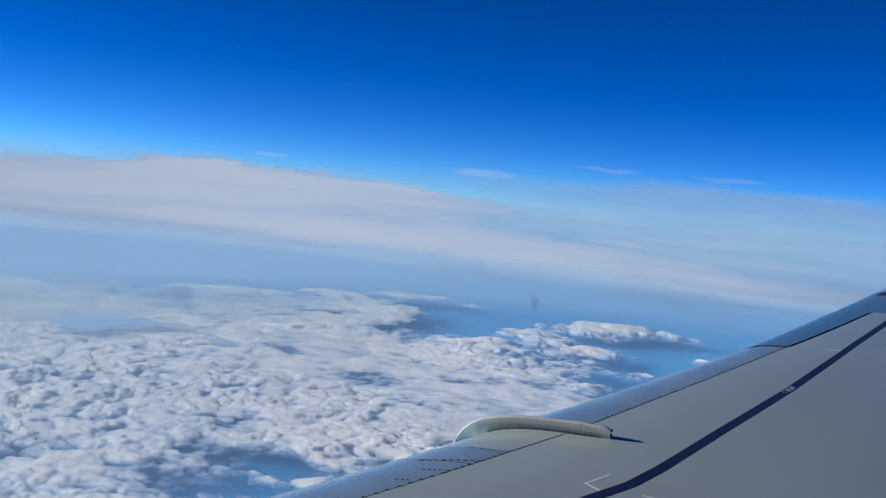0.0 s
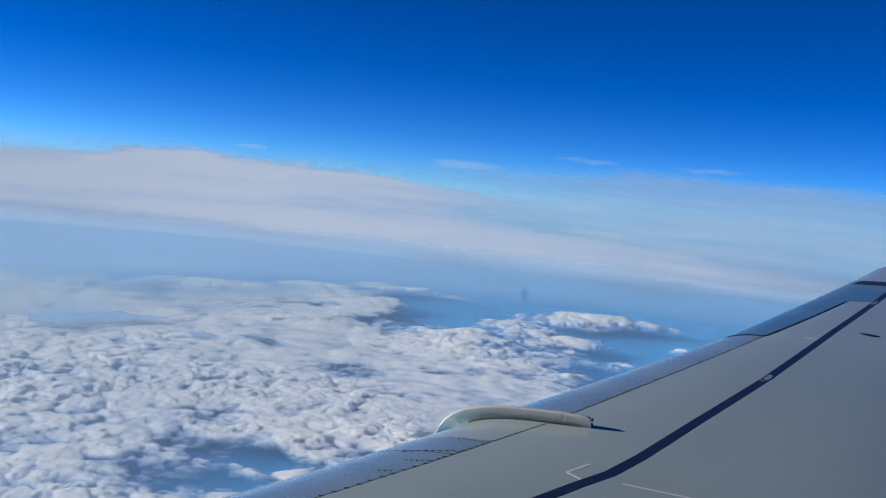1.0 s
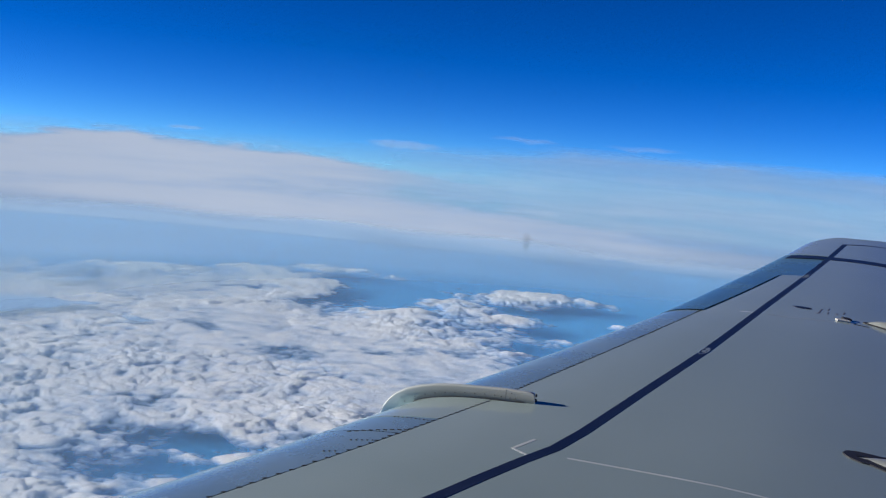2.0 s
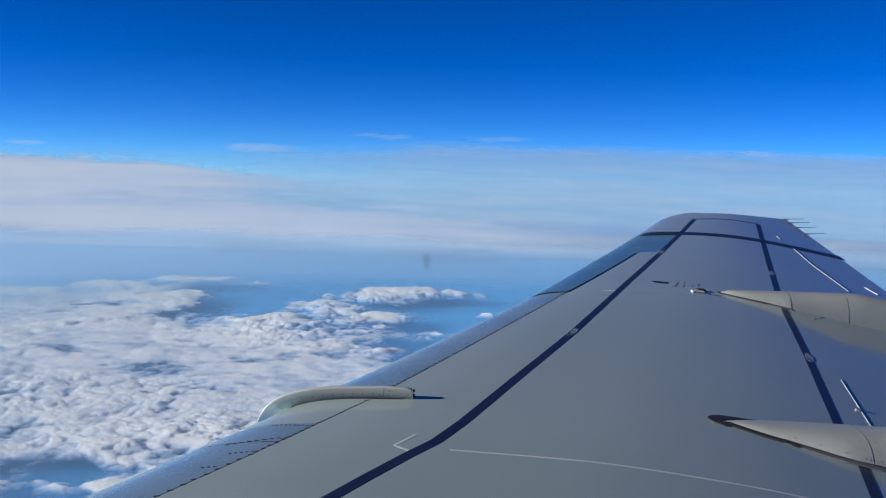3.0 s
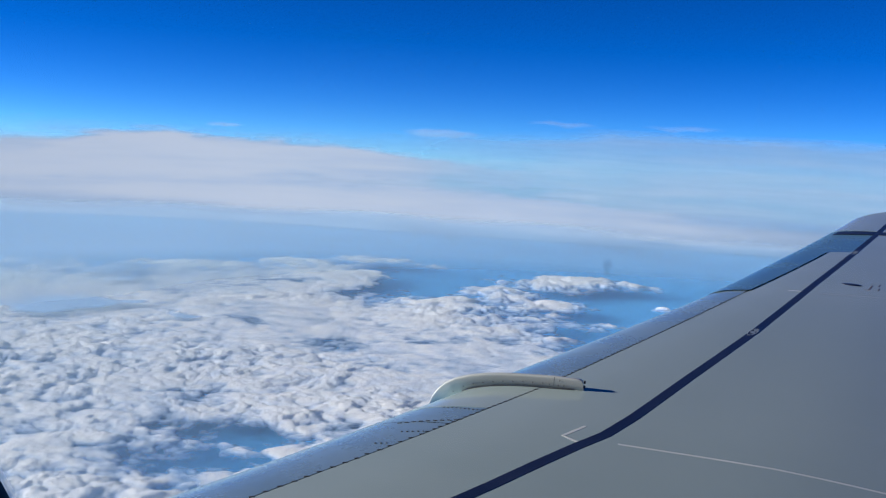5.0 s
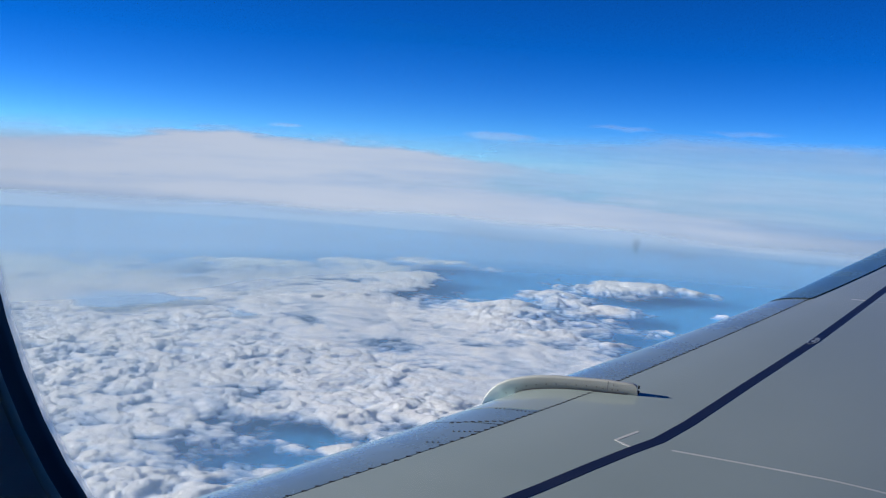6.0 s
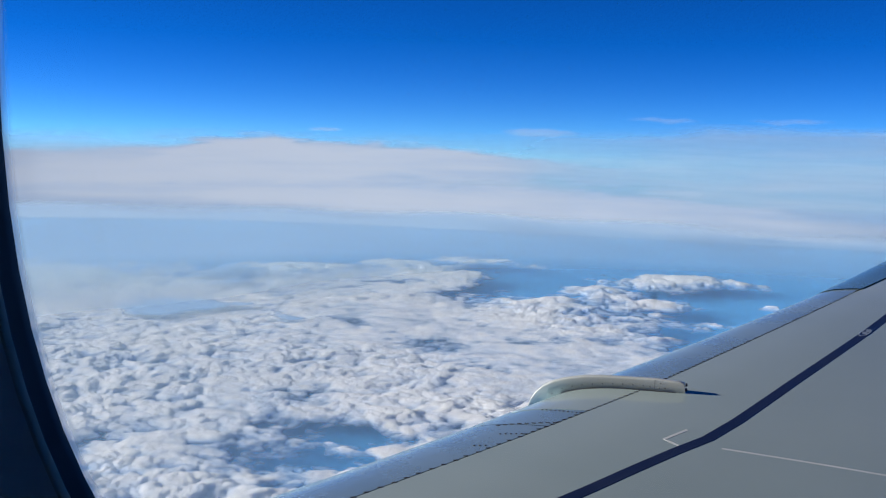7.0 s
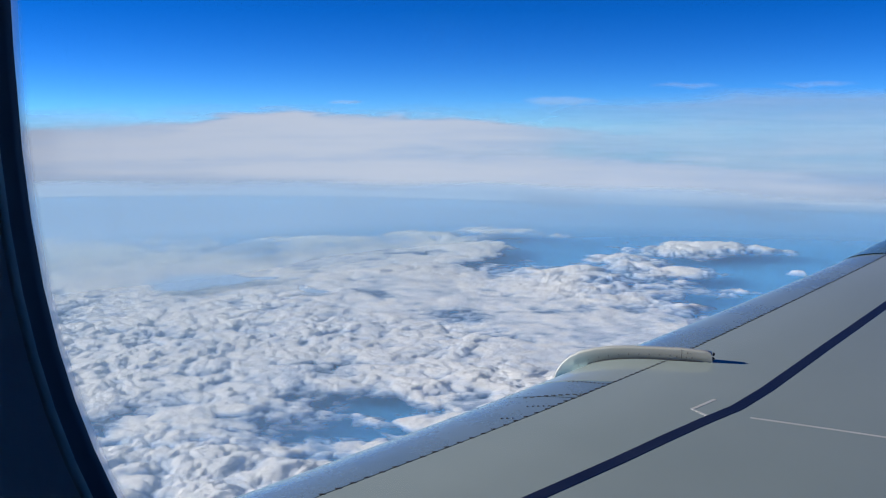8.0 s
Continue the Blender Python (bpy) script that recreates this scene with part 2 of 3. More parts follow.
    for cx, cy, rx, ry, turn, k in (
            (-400, 2310, 115, 60, 6, 1.0), (-260, 2450, 130, 110, 30, 0.8), (-80, 2730, 175, 130, 12, 1.0), (90, 2740, 80, 50, 5, 0.75),
            (-720, 2890, 150, 70, 10, 0.85), (-540, 2850, 95, 26, 5, 0.75), (-330, 2190, 190, 110, 0, 0.75), (-190, 2340, 160, 110, 0, 0.7), (-740, 2600, 140, 150, 0, 0.8), (-1180, 2560, 190, 60, 18, 0.8), (-930, 2720, 170, 50, 8, 0.8),
            (150, 2390, 46, 30, 0, 0.75), (-75, 1990, 40, 28, 0, 0.7), (20, 2130, 60, 22, 0, 0.5),
            (-20, 2060, 40, 18, 0, 0.5)):
        cover = np.maximum(cover, k * spot(gx, gy, cx, cy, rx, ry, turn))
        tower = np.maximum(tower, k * spot(gx, gy, cx, cy, rx, ry, turn))
    for cx, cy, rx, ry, turn, k in (       # lively heaps inside the field
            (-800, 2150, 170, 70, 8, 0.75), (-1010, 2085, 120, 45, 5, 0.6), (-330, 1350, 100, 70, 0, 0.6), (-1750, 2150, 260, 120, 0, 0.45)):
        tower = np.maximum(tower, k * spot(gx, gy, cx, cy, rx, ry, turn))
    for cx, cy, rx, ry, turn, k in (
            (-490, 1230, 112, 56, 0, 1.0), (-500, 1090, 100, 66, 10, 1.0), (-780, 1045, 80, 60, 0, 0.85), (-640, 1085, 40, 22, 0, 0.5),
            (-517, 1800, 85, 62, 10, 0.42), (-1340, 2390, 110, 90, 0, 0.2), (-555, 2470, 170, 42, 62, 1.0), (-430, 2640, 120, 60, 30, 1.0),
            (-720, 1880, 90, 36, 0, 0.35), (-300, 1900, 110, 40, 10, 0.4), (-1500, 1560, 190, 40, -8, 0.4), (-360, 1640, 70, 30, 0, 0.35),
            (-620, 1390, 60, 30, 20, 0.4), (-230, 2190, 90, 30, 0, 0.3), (-800, 2430, 90, 30, 10, 0.4)):
        gaps = np.maximum(gaps, k * spot(gx, gy, cx, cy, rx, ry, turn, 1.3))
    # heaps on heaps: each a rounded dome
    heap, puffs, knobs, curls = cells(wx, wy, 66, 1, 1.0), cells(wx, wy, 27, 9, 1.0), cells(wx, wy, 13, 2, 1.0), cells(wx, wy, 6.2, 3, 1.0)
    calm = np.clip(0.4 + 0.55 / (1 + np.exp((y - 1500) / 120)) + 0.35 * swell(x, y, 230, 41) + 0.25 * np.clip((1950 - y) / 300, 0, 1) / (1 + np.exp((x + 900) / 120)), 0.22, 1.15)
    lively = calm + 0.5 * tower
    puff = heap * (4 + 6 * tower + 3 * calm) + puffs * 5.8 * lively + knobs * 3.4 * lively + curls * 1.3 * lively
    puff = puff * (1 - 0.75 * np.maximum(gaps, spot(gx, gy, -1160, 1910, 170, 140)))     # the hollows are calm
    crown = np.clip((0.5 * puffs + 0.35 * knobs + 0.3 * heap - 0.25) / 0.55, 0, 1)
    fray = 0.26 * swell(wx, wy, 130, 21) + 0.24 * swell(wx, wy, 58, 22) + 0.16 * swell(wx, wy, 24, 23) + 0.10 * swell(wx, wy, 10, 24)
    ragged = np.clip(2.2 * gaps, 0, 1) + np.clip(2 - 2 * cover, 0, 1)
    cover = cover - 0.95 * gaps * np.clip(2 * cover, 0, 1) + np.clip(4 * cover, 0, 1) * (fray * (0.35 + 0.9 * ragged) + (0.5 * np.clip(lively, 0, 1) + 0.25 * ragged) * (crown - 0.55))
    dense = np.clip((cover - 0.1) / 0.8, 0, 1)
    dense = dense * dense * (3 - 2 * dense)
    z = HAZE_Z - 8 + 4 * swell(x, y, 240, 31) + puff * (0.25 + 0.75 * dense) + 3 * tower * dense
    for cx, cy, rx, ry, high in SPIRES:          # lone puffs that stand up beyond the field
        lone = spot(x + 0.3 * (wx - x), y + 0.3 * (wy - y), cx, cy, rx, ry)
        cover = np.maximum(cover, 1.2 * lone)
        z = z + high * np.clip(1.6 * lone, 0, 1) ** 0.7
    me = bpy.data.meshes.new("cumulus_layer")
    n = rows * cols
    idx = np.arange(n).reshape(rows, cols)
    quads = np.stack([idx[:-1, :-1], idx[:-1, 1:], idx[1:, 1:], idx[1:, :-1]], -1).reshape(-1, 4)
    quads = quads[(cover.ravel()[quads] > 0.03).any(axis=1)]
    me.vertices.add(n)
    me.vertices.foreach_set("co", (FAR * np.stack([x, y, z], -1)).astype(np.float32).ravel())
    me.loops.add(quads.size)
    me.loops.foreach_set("vertex_index", quads.astype(np.int32).ravel())
    me.polygons.add(len(quads))
    me.polygons.foreach_set("loop_start", np.arange(0, quads.size, 4, dtype=np.int32))
    me.update(calc_edges=True)
    me.shade_smooth()
    thick = me.attributes.new("cloud_depth", "FLOAT", "POINT")
    thick.data.foreach_set("value", np.clip(0.85 * cover + 0.2 * tower, 0, 1.2).astype(np.float32).ravel())
    return me


def vapour(name, colour, scale=(0.02, 0.02, 0.02), soft=0.5, level=0.0, most=1.0, soak=0.45, haze_tint=None, spread=0.0):
    """Cloud as dense as its "cloud_depth" says, broken up in drifts; droplets spread the light on all sides."""
    m, n, l, b = material(name)
    n.remove(b)
    out = n["Material Output"]
    geo = n.new("ShaderNodeNewGeometry")
    thick = n.new("ShaderNodeAttribute")
    thick.attribute_name = "cloud_depth"
    mp = n.new("ShaderNodeMapping")
    mp.inputs["Scale"].default_value = scale
    l.new(geo.outputs["Position"], mp.inputs[0])
    nz = n.new("ShaderNodeTexNoise")
    nz.inputs["Scale"].default_value, nz.inputs["Detail"].default_value = 1.0, 6
    l.new(mp.outputs[0], nz.inputs["Vector"])
    # drifts break up the thin parts only: noise weighted by density, then a soft ramp
    shift = n.new("ShaderNodeMath")
    shift.operation = "MULTIPLY_ADD"
    l.new(nz.outputs["Fac"], shift.inputs[0])
    shift.inputs[1].default_value, shift.inputs[2].default_value = soft * 2, 1 - soft
    add = n.new("ShaderNodeMath")
    add.operation = "MULTIPLY"
    l.new(thick.outputs["Fac"], add.inputs[0])
    l.new(shift.outputs[0], add.inputs[1])
    rg = n.new("ShaderNodeMapRange")
    rg.interpolation_type = "SMOOTHSTEP"
    rg.inputs["From Min"].default_value, rg.inputs["From Max"].default_value = 0.0, 0.95
    rg.inputs["To Max"].default_value = most
    l.new(add.outputs[0], rg.inputs["Value"])
    flat = n.new("ShaderNodeVectorMath")
    flat.operation = "MULTIPLY_ADD"
    flat.inputs[1].default_value = (1 - level,) * 3
    flat.inputs[2].default_value = (0, 0, level)
    if spread:                                 # small curls on the heaps
        curl, fluff = n.new("ShaderNodeTexNoise"), n.new("ShaderNodeBump")
        curl.inputs["Scale"].default_value, curl.inputs["Detail"].default_value, curl.inputs["Roughness"].default_value = 0.16, 5, 0.62
        l.new(geo.outputs["Position"], curl.inputs["Vector"])
        fluff.inputs["Strength"].default_value, fluff.inputs["Distance"].default_value = 0.68, 4.0
        l.new(curl.outputs["Fac"], fluff.inputs["Height"])
        l.new(fluff.outputs[0], flat.inputs[0])
    else:
        l.new(geo.outputs["Normal"], flat.inputs[0])
    unit = n.new("ShaderNodeVectorMath")
    unit.operation = "NORMALIZE"
    l.new(flat.outputs[0], unit.inputs[0])
    face, glow, body = n.new("ShaderNodeBsdfDiffuse"), n.new("ShaderNodeBsdfTranslucent"), n.new("ShaderNodeMixShader")
    face.inputs["Color"].default_value = glow.inputs["Color"].default_value = (*colour, 1)
    l.new(unit.outputs[0], face.inputs["Normal"])
    l.new(unit.outputs[0], glow.inputs["Normal"])
    if haze_tint:                            # thin parts and creases painted blue, in place of haze and shade
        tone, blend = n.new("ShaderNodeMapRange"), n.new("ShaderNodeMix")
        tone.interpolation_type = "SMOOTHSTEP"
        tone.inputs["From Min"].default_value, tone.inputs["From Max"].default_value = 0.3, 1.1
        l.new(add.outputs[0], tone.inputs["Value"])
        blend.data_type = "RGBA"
        blend.inputs[6].default_value, blend.inputs[7].default_value = (*haze_tint, 1), (*colour, 1)
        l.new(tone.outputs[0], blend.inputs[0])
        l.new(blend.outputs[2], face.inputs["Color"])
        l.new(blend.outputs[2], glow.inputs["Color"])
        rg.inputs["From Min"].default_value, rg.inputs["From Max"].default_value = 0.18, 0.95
    body.inputs[0].default_value = soak     # light that soaks through the droplets
    l.new(face.outputs[0], body.inputs[1])
    l.new(glow.outputs[0], body.inputs[2])
    clear = n.new("ShaderNodeBsdfTransparent")
    mix = n.new("ShaderNodeMixShader")
    l.new(rg.outputs[0], mix.inputs[0])
    l.new(clear.outputs[0], mix.inputs[1])
    l.new(body.outputs[0], mix.inputs[2])
    if spread:                                 # deep cloud: light wanders from droplet to droplet
        deep_cloud = n.new("ShaderNodeBsdfPrincipled")
        deep_cloud.subsurface_method = "BURLEY"
        deep_cloud.inputs["Subsurface Weight"].default_value = 1.0
        deep_cloud.inputs["Subsurface Radius"].default_value = (1, 1, 1)
        deep_cloud.inputs["Subsurface Scale"].default_value = spread
        deep_cloud.inputs["Specular IOR Level"].default_value = 0
        deep_cloud.inputs["Roughness"].default_value = 1
        l.new(unit.outputs[0], deep_cloud.inputs["Normal"])
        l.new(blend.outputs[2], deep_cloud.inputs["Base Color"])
        l.new(deep_cloud.outputs[0], mix.inputs[2])
    l.new(mix.outputs[0], out.inputs["Surface"])
    return m


def density(data, values):
    data.attributes.new("cloud_depth", "FLOAT", "POINT").data.foreach_set("value", np.array(values, dtype=np.float32))
    return data


# the cloud's second colour paints haze and shade blue into its thin parts
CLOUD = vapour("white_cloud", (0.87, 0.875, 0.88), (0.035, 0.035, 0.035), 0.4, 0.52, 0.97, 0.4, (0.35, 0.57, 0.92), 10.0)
VEIL = vapour("painted_thin_haze", (0.49, 0.745, 1.0), (0.0012, 0.0012, 0.0012), 0.12, 0.95, 0.75, 0.05)


def stratus():
    """A far bank in level streaks: "cover" says how much of it there is, "white" how far it goes from haze blue to
    white.
    """
    m, n, l, b = material("far_stratus")
    n.remove(b)
    geo, cover, white = n.new("ShaderNodeNewGeometry"), n.new("ShaderNodeAttribute"), n.new("ShaderNodeAttribute")
    cover.attribute_name, white.attribute_name = "cover", "white"
    mp, nz = n.new("ShaderNodeMapping"), n.new("ShaderNodeTexNoise")
    mp.inputs["Scale"].default_value = (0.0022, 0.0022, 0.028)
    l.new(geo.outputs["Position"], mp.inputs[0])
    nz.inputs["Scale"].default_value, nz.inputs["Detail"].default_value = 1.0, 6
    l.new(mp.outputs[0], nz.inputs["Vector"])

    def streaky(value, strength, low, high):
        add, r = n.new("ShaderNodeMath"), n.new("ShaderNodeMapRange")
        add.operation = "MULTIPLY_ADD"
        add.inputs[1].default_value = strength
        l.new(nz.outputs["Fac"], add.inputs[0])
        l.new(value.outputs["Fac"], add.inputs[2])
        r.interpolation_type = "SMOOTHSTEP"
        r.inputs["From Min"].default_value, r.inputs["From Max"].default_value = low + strength / 2, high + strength / 2
        l.new(add.outputs[0], r.inputs["Value"])
        return r
    body, tone, tint = streaky(cover, 0.25, 0.0, 1.0), streaky(white, 0.75, -0.1, 1.1), n.new("ShaderNodeMix")
    foot, haze_fade = n.new("ShaderNodeMix"), n.new("ShaderNodeAttribute")
    haze_fade.attribute_name, foot.data_type = "haze_fade", "RGBA"
    up = streaky(haze_fade, 0.2, 0.0, 1.0)
    # sea haze painted into the bank's foot as blue
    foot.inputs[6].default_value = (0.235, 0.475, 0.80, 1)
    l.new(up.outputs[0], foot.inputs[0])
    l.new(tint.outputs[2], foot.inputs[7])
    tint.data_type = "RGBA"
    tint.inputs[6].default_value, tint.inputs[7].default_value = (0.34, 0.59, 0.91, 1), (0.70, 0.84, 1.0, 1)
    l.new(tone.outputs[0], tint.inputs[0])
    flat = n.new("ShaderNodeVectorMath")
    flat.operation = "MULTIPLY_ADD"
    flat.inputs[1].default_value, flat.inputs[2].default_value = (0.02, 0.02, 0.02), (0, 0, 0.98)
    l.new(geo.outputs["Normal"], flat.inputs[0])
    face, clear, mix = n.new("ShaderNodeBsdfDiffuse"), n.new("ShaderNodeBsdfTransparent"), n.new("ShaderNodeMixShader")
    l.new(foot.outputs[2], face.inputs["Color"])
    l.new(flat.outputs[0], face.inputs["Normal"])
    l.new(body.outputs[0], mix.inputs[0])
    l.new(clear.outputs[0], mix.inputs[1])
    l.new(face.outputs[0], mix.inputs[2])
    l.new(mix.outputs[0], n["Material Output"].inputs["Surface"])
    return m


BANK = stratus()
# distance haze over the sea is painted as this sheet's blue
HAZE = coloured("painted_sea_haze", (0.08, 0.41, 0.86), (0.11, 0.45, 0.89), 1.0, size=0.0012, fine=0.006, bump=0, spread=0)
haze_paint = HAZE.node_tree.nodes["Principled BSDF"]
haze_paint.inputs["Specular IOR Level"].default_value = 0
haze_paint.subsurface_method = "BURLEY"          # spreads wide, which softens the clouds' shadows on the sheet
haze_paint.inputs["Subsurface Weight"].default_value = 1.0
haze_paint.inputs["Subsurface Radius"].default_value = (1, 1, 1)
haze_paint.inputs["Subsurface Scale"].default_value = 350.0

clouds = cloud_field()
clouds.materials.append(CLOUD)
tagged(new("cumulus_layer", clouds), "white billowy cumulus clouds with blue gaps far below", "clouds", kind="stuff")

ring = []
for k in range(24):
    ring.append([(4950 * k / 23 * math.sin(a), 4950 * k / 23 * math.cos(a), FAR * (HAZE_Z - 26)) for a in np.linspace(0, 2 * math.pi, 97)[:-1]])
tagged(new("ground", loft("ground", ring, HAZE, caps=False)), "sea sheet close under the clouds, its haze painted blue", "sea haze", kind="structure")

def bank_foot(a):
    """How far out the stratus bank begins, by the angle from straight abeam."""
    return FAR * np.interp(a, [-3.2, -1.25, -0.876, -0.675, -0.423, -0.3, -0.2, -0.1, 0, 0.1, 0.2, 0.3, 0.464, 0.785, 1.25, 3.2],
                           [4700, 4740, 4690, 4550, 4277, 4125, 4033, 3978, 3960, 3978, 4035, 4135, 4400, 4667, 4743, 4700])


def far_bank(rows=56, cols=900):
    """The stratus bank: a slope of cloud that climbs from the sea haze to the horizon all round."""
    a = np.linspace(-math.pi, math.pi, cols, endpoint=False)
    az = np.degrees(a)
    near = bank_foot(a)
    far, z0 = np.minimum(near + 1000, 4870), FAR * (HAZE_Z - 26) - 5
    q = np.linspace(0, 1, rows)[:, None]
    r = near + (far - near) * q
    z = z0 + (0.004 * far - z0) * q * np.interp(a, [-3.2, -2.6, -1.2, -0.85], [1, 0.3, 0.3, 1])
    el = np.degrees(np.arctan2(z, r))
    az2 = np.broadcast_to(az, el.shape)
    ragged = 0.22 * swell(az2, el * 8, 3.1, 61) + 0.12 * swell(az2, el * 8, 1.1, 62) + 0.05 * swell(az2, el * 8, 0.45, 63)
    # the white layer's upper edge, a paler haze above it, and the foot painted haze blue
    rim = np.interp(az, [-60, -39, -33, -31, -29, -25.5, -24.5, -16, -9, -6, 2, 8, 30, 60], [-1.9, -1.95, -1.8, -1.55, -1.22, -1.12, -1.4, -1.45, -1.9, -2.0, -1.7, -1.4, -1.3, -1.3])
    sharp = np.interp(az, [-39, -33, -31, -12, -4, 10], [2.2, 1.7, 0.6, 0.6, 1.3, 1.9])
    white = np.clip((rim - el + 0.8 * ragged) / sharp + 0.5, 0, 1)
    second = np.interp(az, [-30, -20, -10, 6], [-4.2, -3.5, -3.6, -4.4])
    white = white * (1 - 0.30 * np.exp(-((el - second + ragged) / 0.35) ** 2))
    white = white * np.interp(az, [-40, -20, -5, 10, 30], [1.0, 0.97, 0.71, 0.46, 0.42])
    white = white * (1 - np.interp(az, [-22, -10, 5], [0, 0.35, 0.45]) * np.clip((el + 4.6) / 1.6, 0, 1))    # more haze blue painted in upwards
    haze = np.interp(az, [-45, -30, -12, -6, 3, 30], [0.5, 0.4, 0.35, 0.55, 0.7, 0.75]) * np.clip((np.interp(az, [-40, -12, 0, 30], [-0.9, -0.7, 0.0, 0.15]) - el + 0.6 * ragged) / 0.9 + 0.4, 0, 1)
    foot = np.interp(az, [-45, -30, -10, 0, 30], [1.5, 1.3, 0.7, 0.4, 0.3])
    haze_fade = np.clip((el - el[0] - 0.25 + 0.5 * ragged) / foot, 0, 1)
    haze_fade = np.maximum(haze_fade, np.interp(az, [-45, -20, -6, 4], [0.62, 0.50, 0.20, 0.0]))
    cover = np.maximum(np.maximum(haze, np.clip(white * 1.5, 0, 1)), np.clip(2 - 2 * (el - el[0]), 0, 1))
    verts = np.stack([r * np.sin(a), r * np.cos(a), z], -1).reshape(-1, 3)
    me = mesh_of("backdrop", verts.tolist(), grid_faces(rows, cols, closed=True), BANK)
    for key, value in (("cover", cover), ("white", white), ("haze_fade", haze_fade)):
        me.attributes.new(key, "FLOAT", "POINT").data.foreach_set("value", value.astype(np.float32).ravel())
    return me


tagged(new("backdrop", far_bank()), "pale stratus bank along the horizon, haze painted into its blue foot", "stratus", kind="structure")

# distance haze painted as a see-through sheet, denser farther out
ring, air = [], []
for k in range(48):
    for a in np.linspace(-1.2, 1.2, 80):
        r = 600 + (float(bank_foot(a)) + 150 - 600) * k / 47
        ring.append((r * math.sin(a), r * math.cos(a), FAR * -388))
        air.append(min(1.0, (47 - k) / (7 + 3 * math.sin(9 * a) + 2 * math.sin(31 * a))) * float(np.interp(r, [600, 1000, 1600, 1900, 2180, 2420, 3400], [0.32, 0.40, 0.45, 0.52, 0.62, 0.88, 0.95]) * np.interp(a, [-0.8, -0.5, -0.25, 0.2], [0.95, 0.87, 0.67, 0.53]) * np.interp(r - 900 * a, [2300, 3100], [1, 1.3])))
tagged(new("painted_haze_veil", density(mesh_of("painted_haze_veil", ring, grid_faces(48, 80), VEIL), air)), "pale blue sheet above the clouds, painted as distance haze", "haze", kind="stuff")

def gap_patches(rows=150, cols=190):
    """Blue patches painted over the clouds in place of hazy gaps, placed for the camera."""
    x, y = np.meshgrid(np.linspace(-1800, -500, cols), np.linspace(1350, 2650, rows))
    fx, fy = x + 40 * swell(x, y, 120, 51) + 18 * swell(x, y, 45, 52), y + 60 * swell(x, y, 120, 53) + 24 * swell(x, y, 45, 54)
    gap_tint = np.zeros_like(x)
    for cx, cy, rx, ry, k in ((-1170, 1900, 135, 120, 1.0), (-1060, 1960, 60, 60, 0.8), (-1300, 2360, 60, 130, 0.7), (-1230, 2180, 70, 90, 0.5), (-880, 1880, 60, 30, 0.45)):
        gap_tint = np.maximum(gap_tint, k * spot(fx, fy, cx, cy, rx, ry, 0, 0.7))
    gap_tint = np.clip(gap_tint + np.clip(3 * gap_tint, 0, 1) * 0.25 * swell(x, y, 70, 55), 0, 1)
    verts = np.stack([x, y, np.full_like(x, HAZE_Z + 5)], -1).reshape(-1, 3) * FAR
    return density(mesh_of("gap_patch", verts.tolist(), grid_faces(rows, cols), GAP_HAZE), gap_tint.ravel())


# blue of the painted patches that stand in for gaps
GAP_HAZE = vapour("painted_gap_haze", (0.42, 0.66, 0.98), (0.008, 0.008, 0.008), 0.3, 0.97, 0.8, 0.05)
tagged(new("gap_patch", gap_patches()), "pale blue patches painted over the clouds as hazy gaps", "haze", kind="stuff")

WISP = vapour("thin_cirrus", (0.86, 0.95, 1.0), (0.007, 0.007, 0.04), 0.75, 0.9, 0.26, 0.08)


def wisp(u, v, wide, high, strong, out=4600):
    """A thin drawn-out patch of cloud, that far out."""
    rings, body = [], []
    for k in range(41):
        t = -1 + 2 * k / 40
        w = math.sqrt(max(1 - t * t, 0.001)) * (0.8 + 0.35 * noise.noise((u * 40, t * 3, 0)))
        zc = v * out + high * 0.5 * noise.noise((t * 2.0, u * 90, 3))
        rings.append([(out * u + wide * t, out + min(60, 0.4 * wide) * w * q / 6, zc + high * w * q / 6) for q in range(-6, 7)])
        body += [strong * (1 - t * t) * (1 - (q / 6) ** 2) for q in range(-6, 7)]
    return density(mesh_of("cloud_wisp", [p for r in rings for p in r], grid_faces(41, 13), WISP), body)


for u, v, wide, high, strong in ((-0.42, -0.011, 110, 16, 1.0), (-0.178, -0.009, 210, 30, 1.2), (-0.051, 0.006, 190, 20, 0.6), (0.07, 0.007, 210, 20, 0.6),
                                 (0.156, -0.004, 170, 20, 0.7), (0.341, 0.0, 120, 20, 1.7), (-0.66, -0.010, 70, 9, 0.8)):
    tagged(new("cloud_wisp", wisp(u, v, wide, high, strong)), "thin white cirrus patch low in the sky", "cloud", kind="stuff")

tagged(new("cloud_wisp", wisp(0.53, -0.127, 120, 12, 1.6, 2450)), "pale flat cloud patch low over the sea", "cloud", kind="stuff")

# ---- the wing ----
wing = tagged(new("aircraft_wing"), "light grey airliner wing with navy walkway lines and cream fairings", "aircraft wing")
wing.empty_display_size = 0.1


def seam_in(y):
    return float(np.interp(y, [0.2, 2.5, 3.6, 4.2, 6.9], [0.075, 0.077, 0.090, 0.097, 0.092]))


def seam_mid(y):
    return float(np.interp(y, [6.9, 8.8], [0.096, 0.138]))


part("leading_edge", nose("leading_edge", 0.08, 3.6, seam_in, EDGE), wing, "worn bare metal leading edge")
part("leading_edge", nose("leading_edge", 3.606, 6.9, seam_in, EDGE), wing, "worn bare metal leading edge")
part("leading_edge", nose("leading_edge", 6.906, 8.8, seam_mid, FAR_EDGE, lift=0.006), wing, "dark blue-grey leading edge")
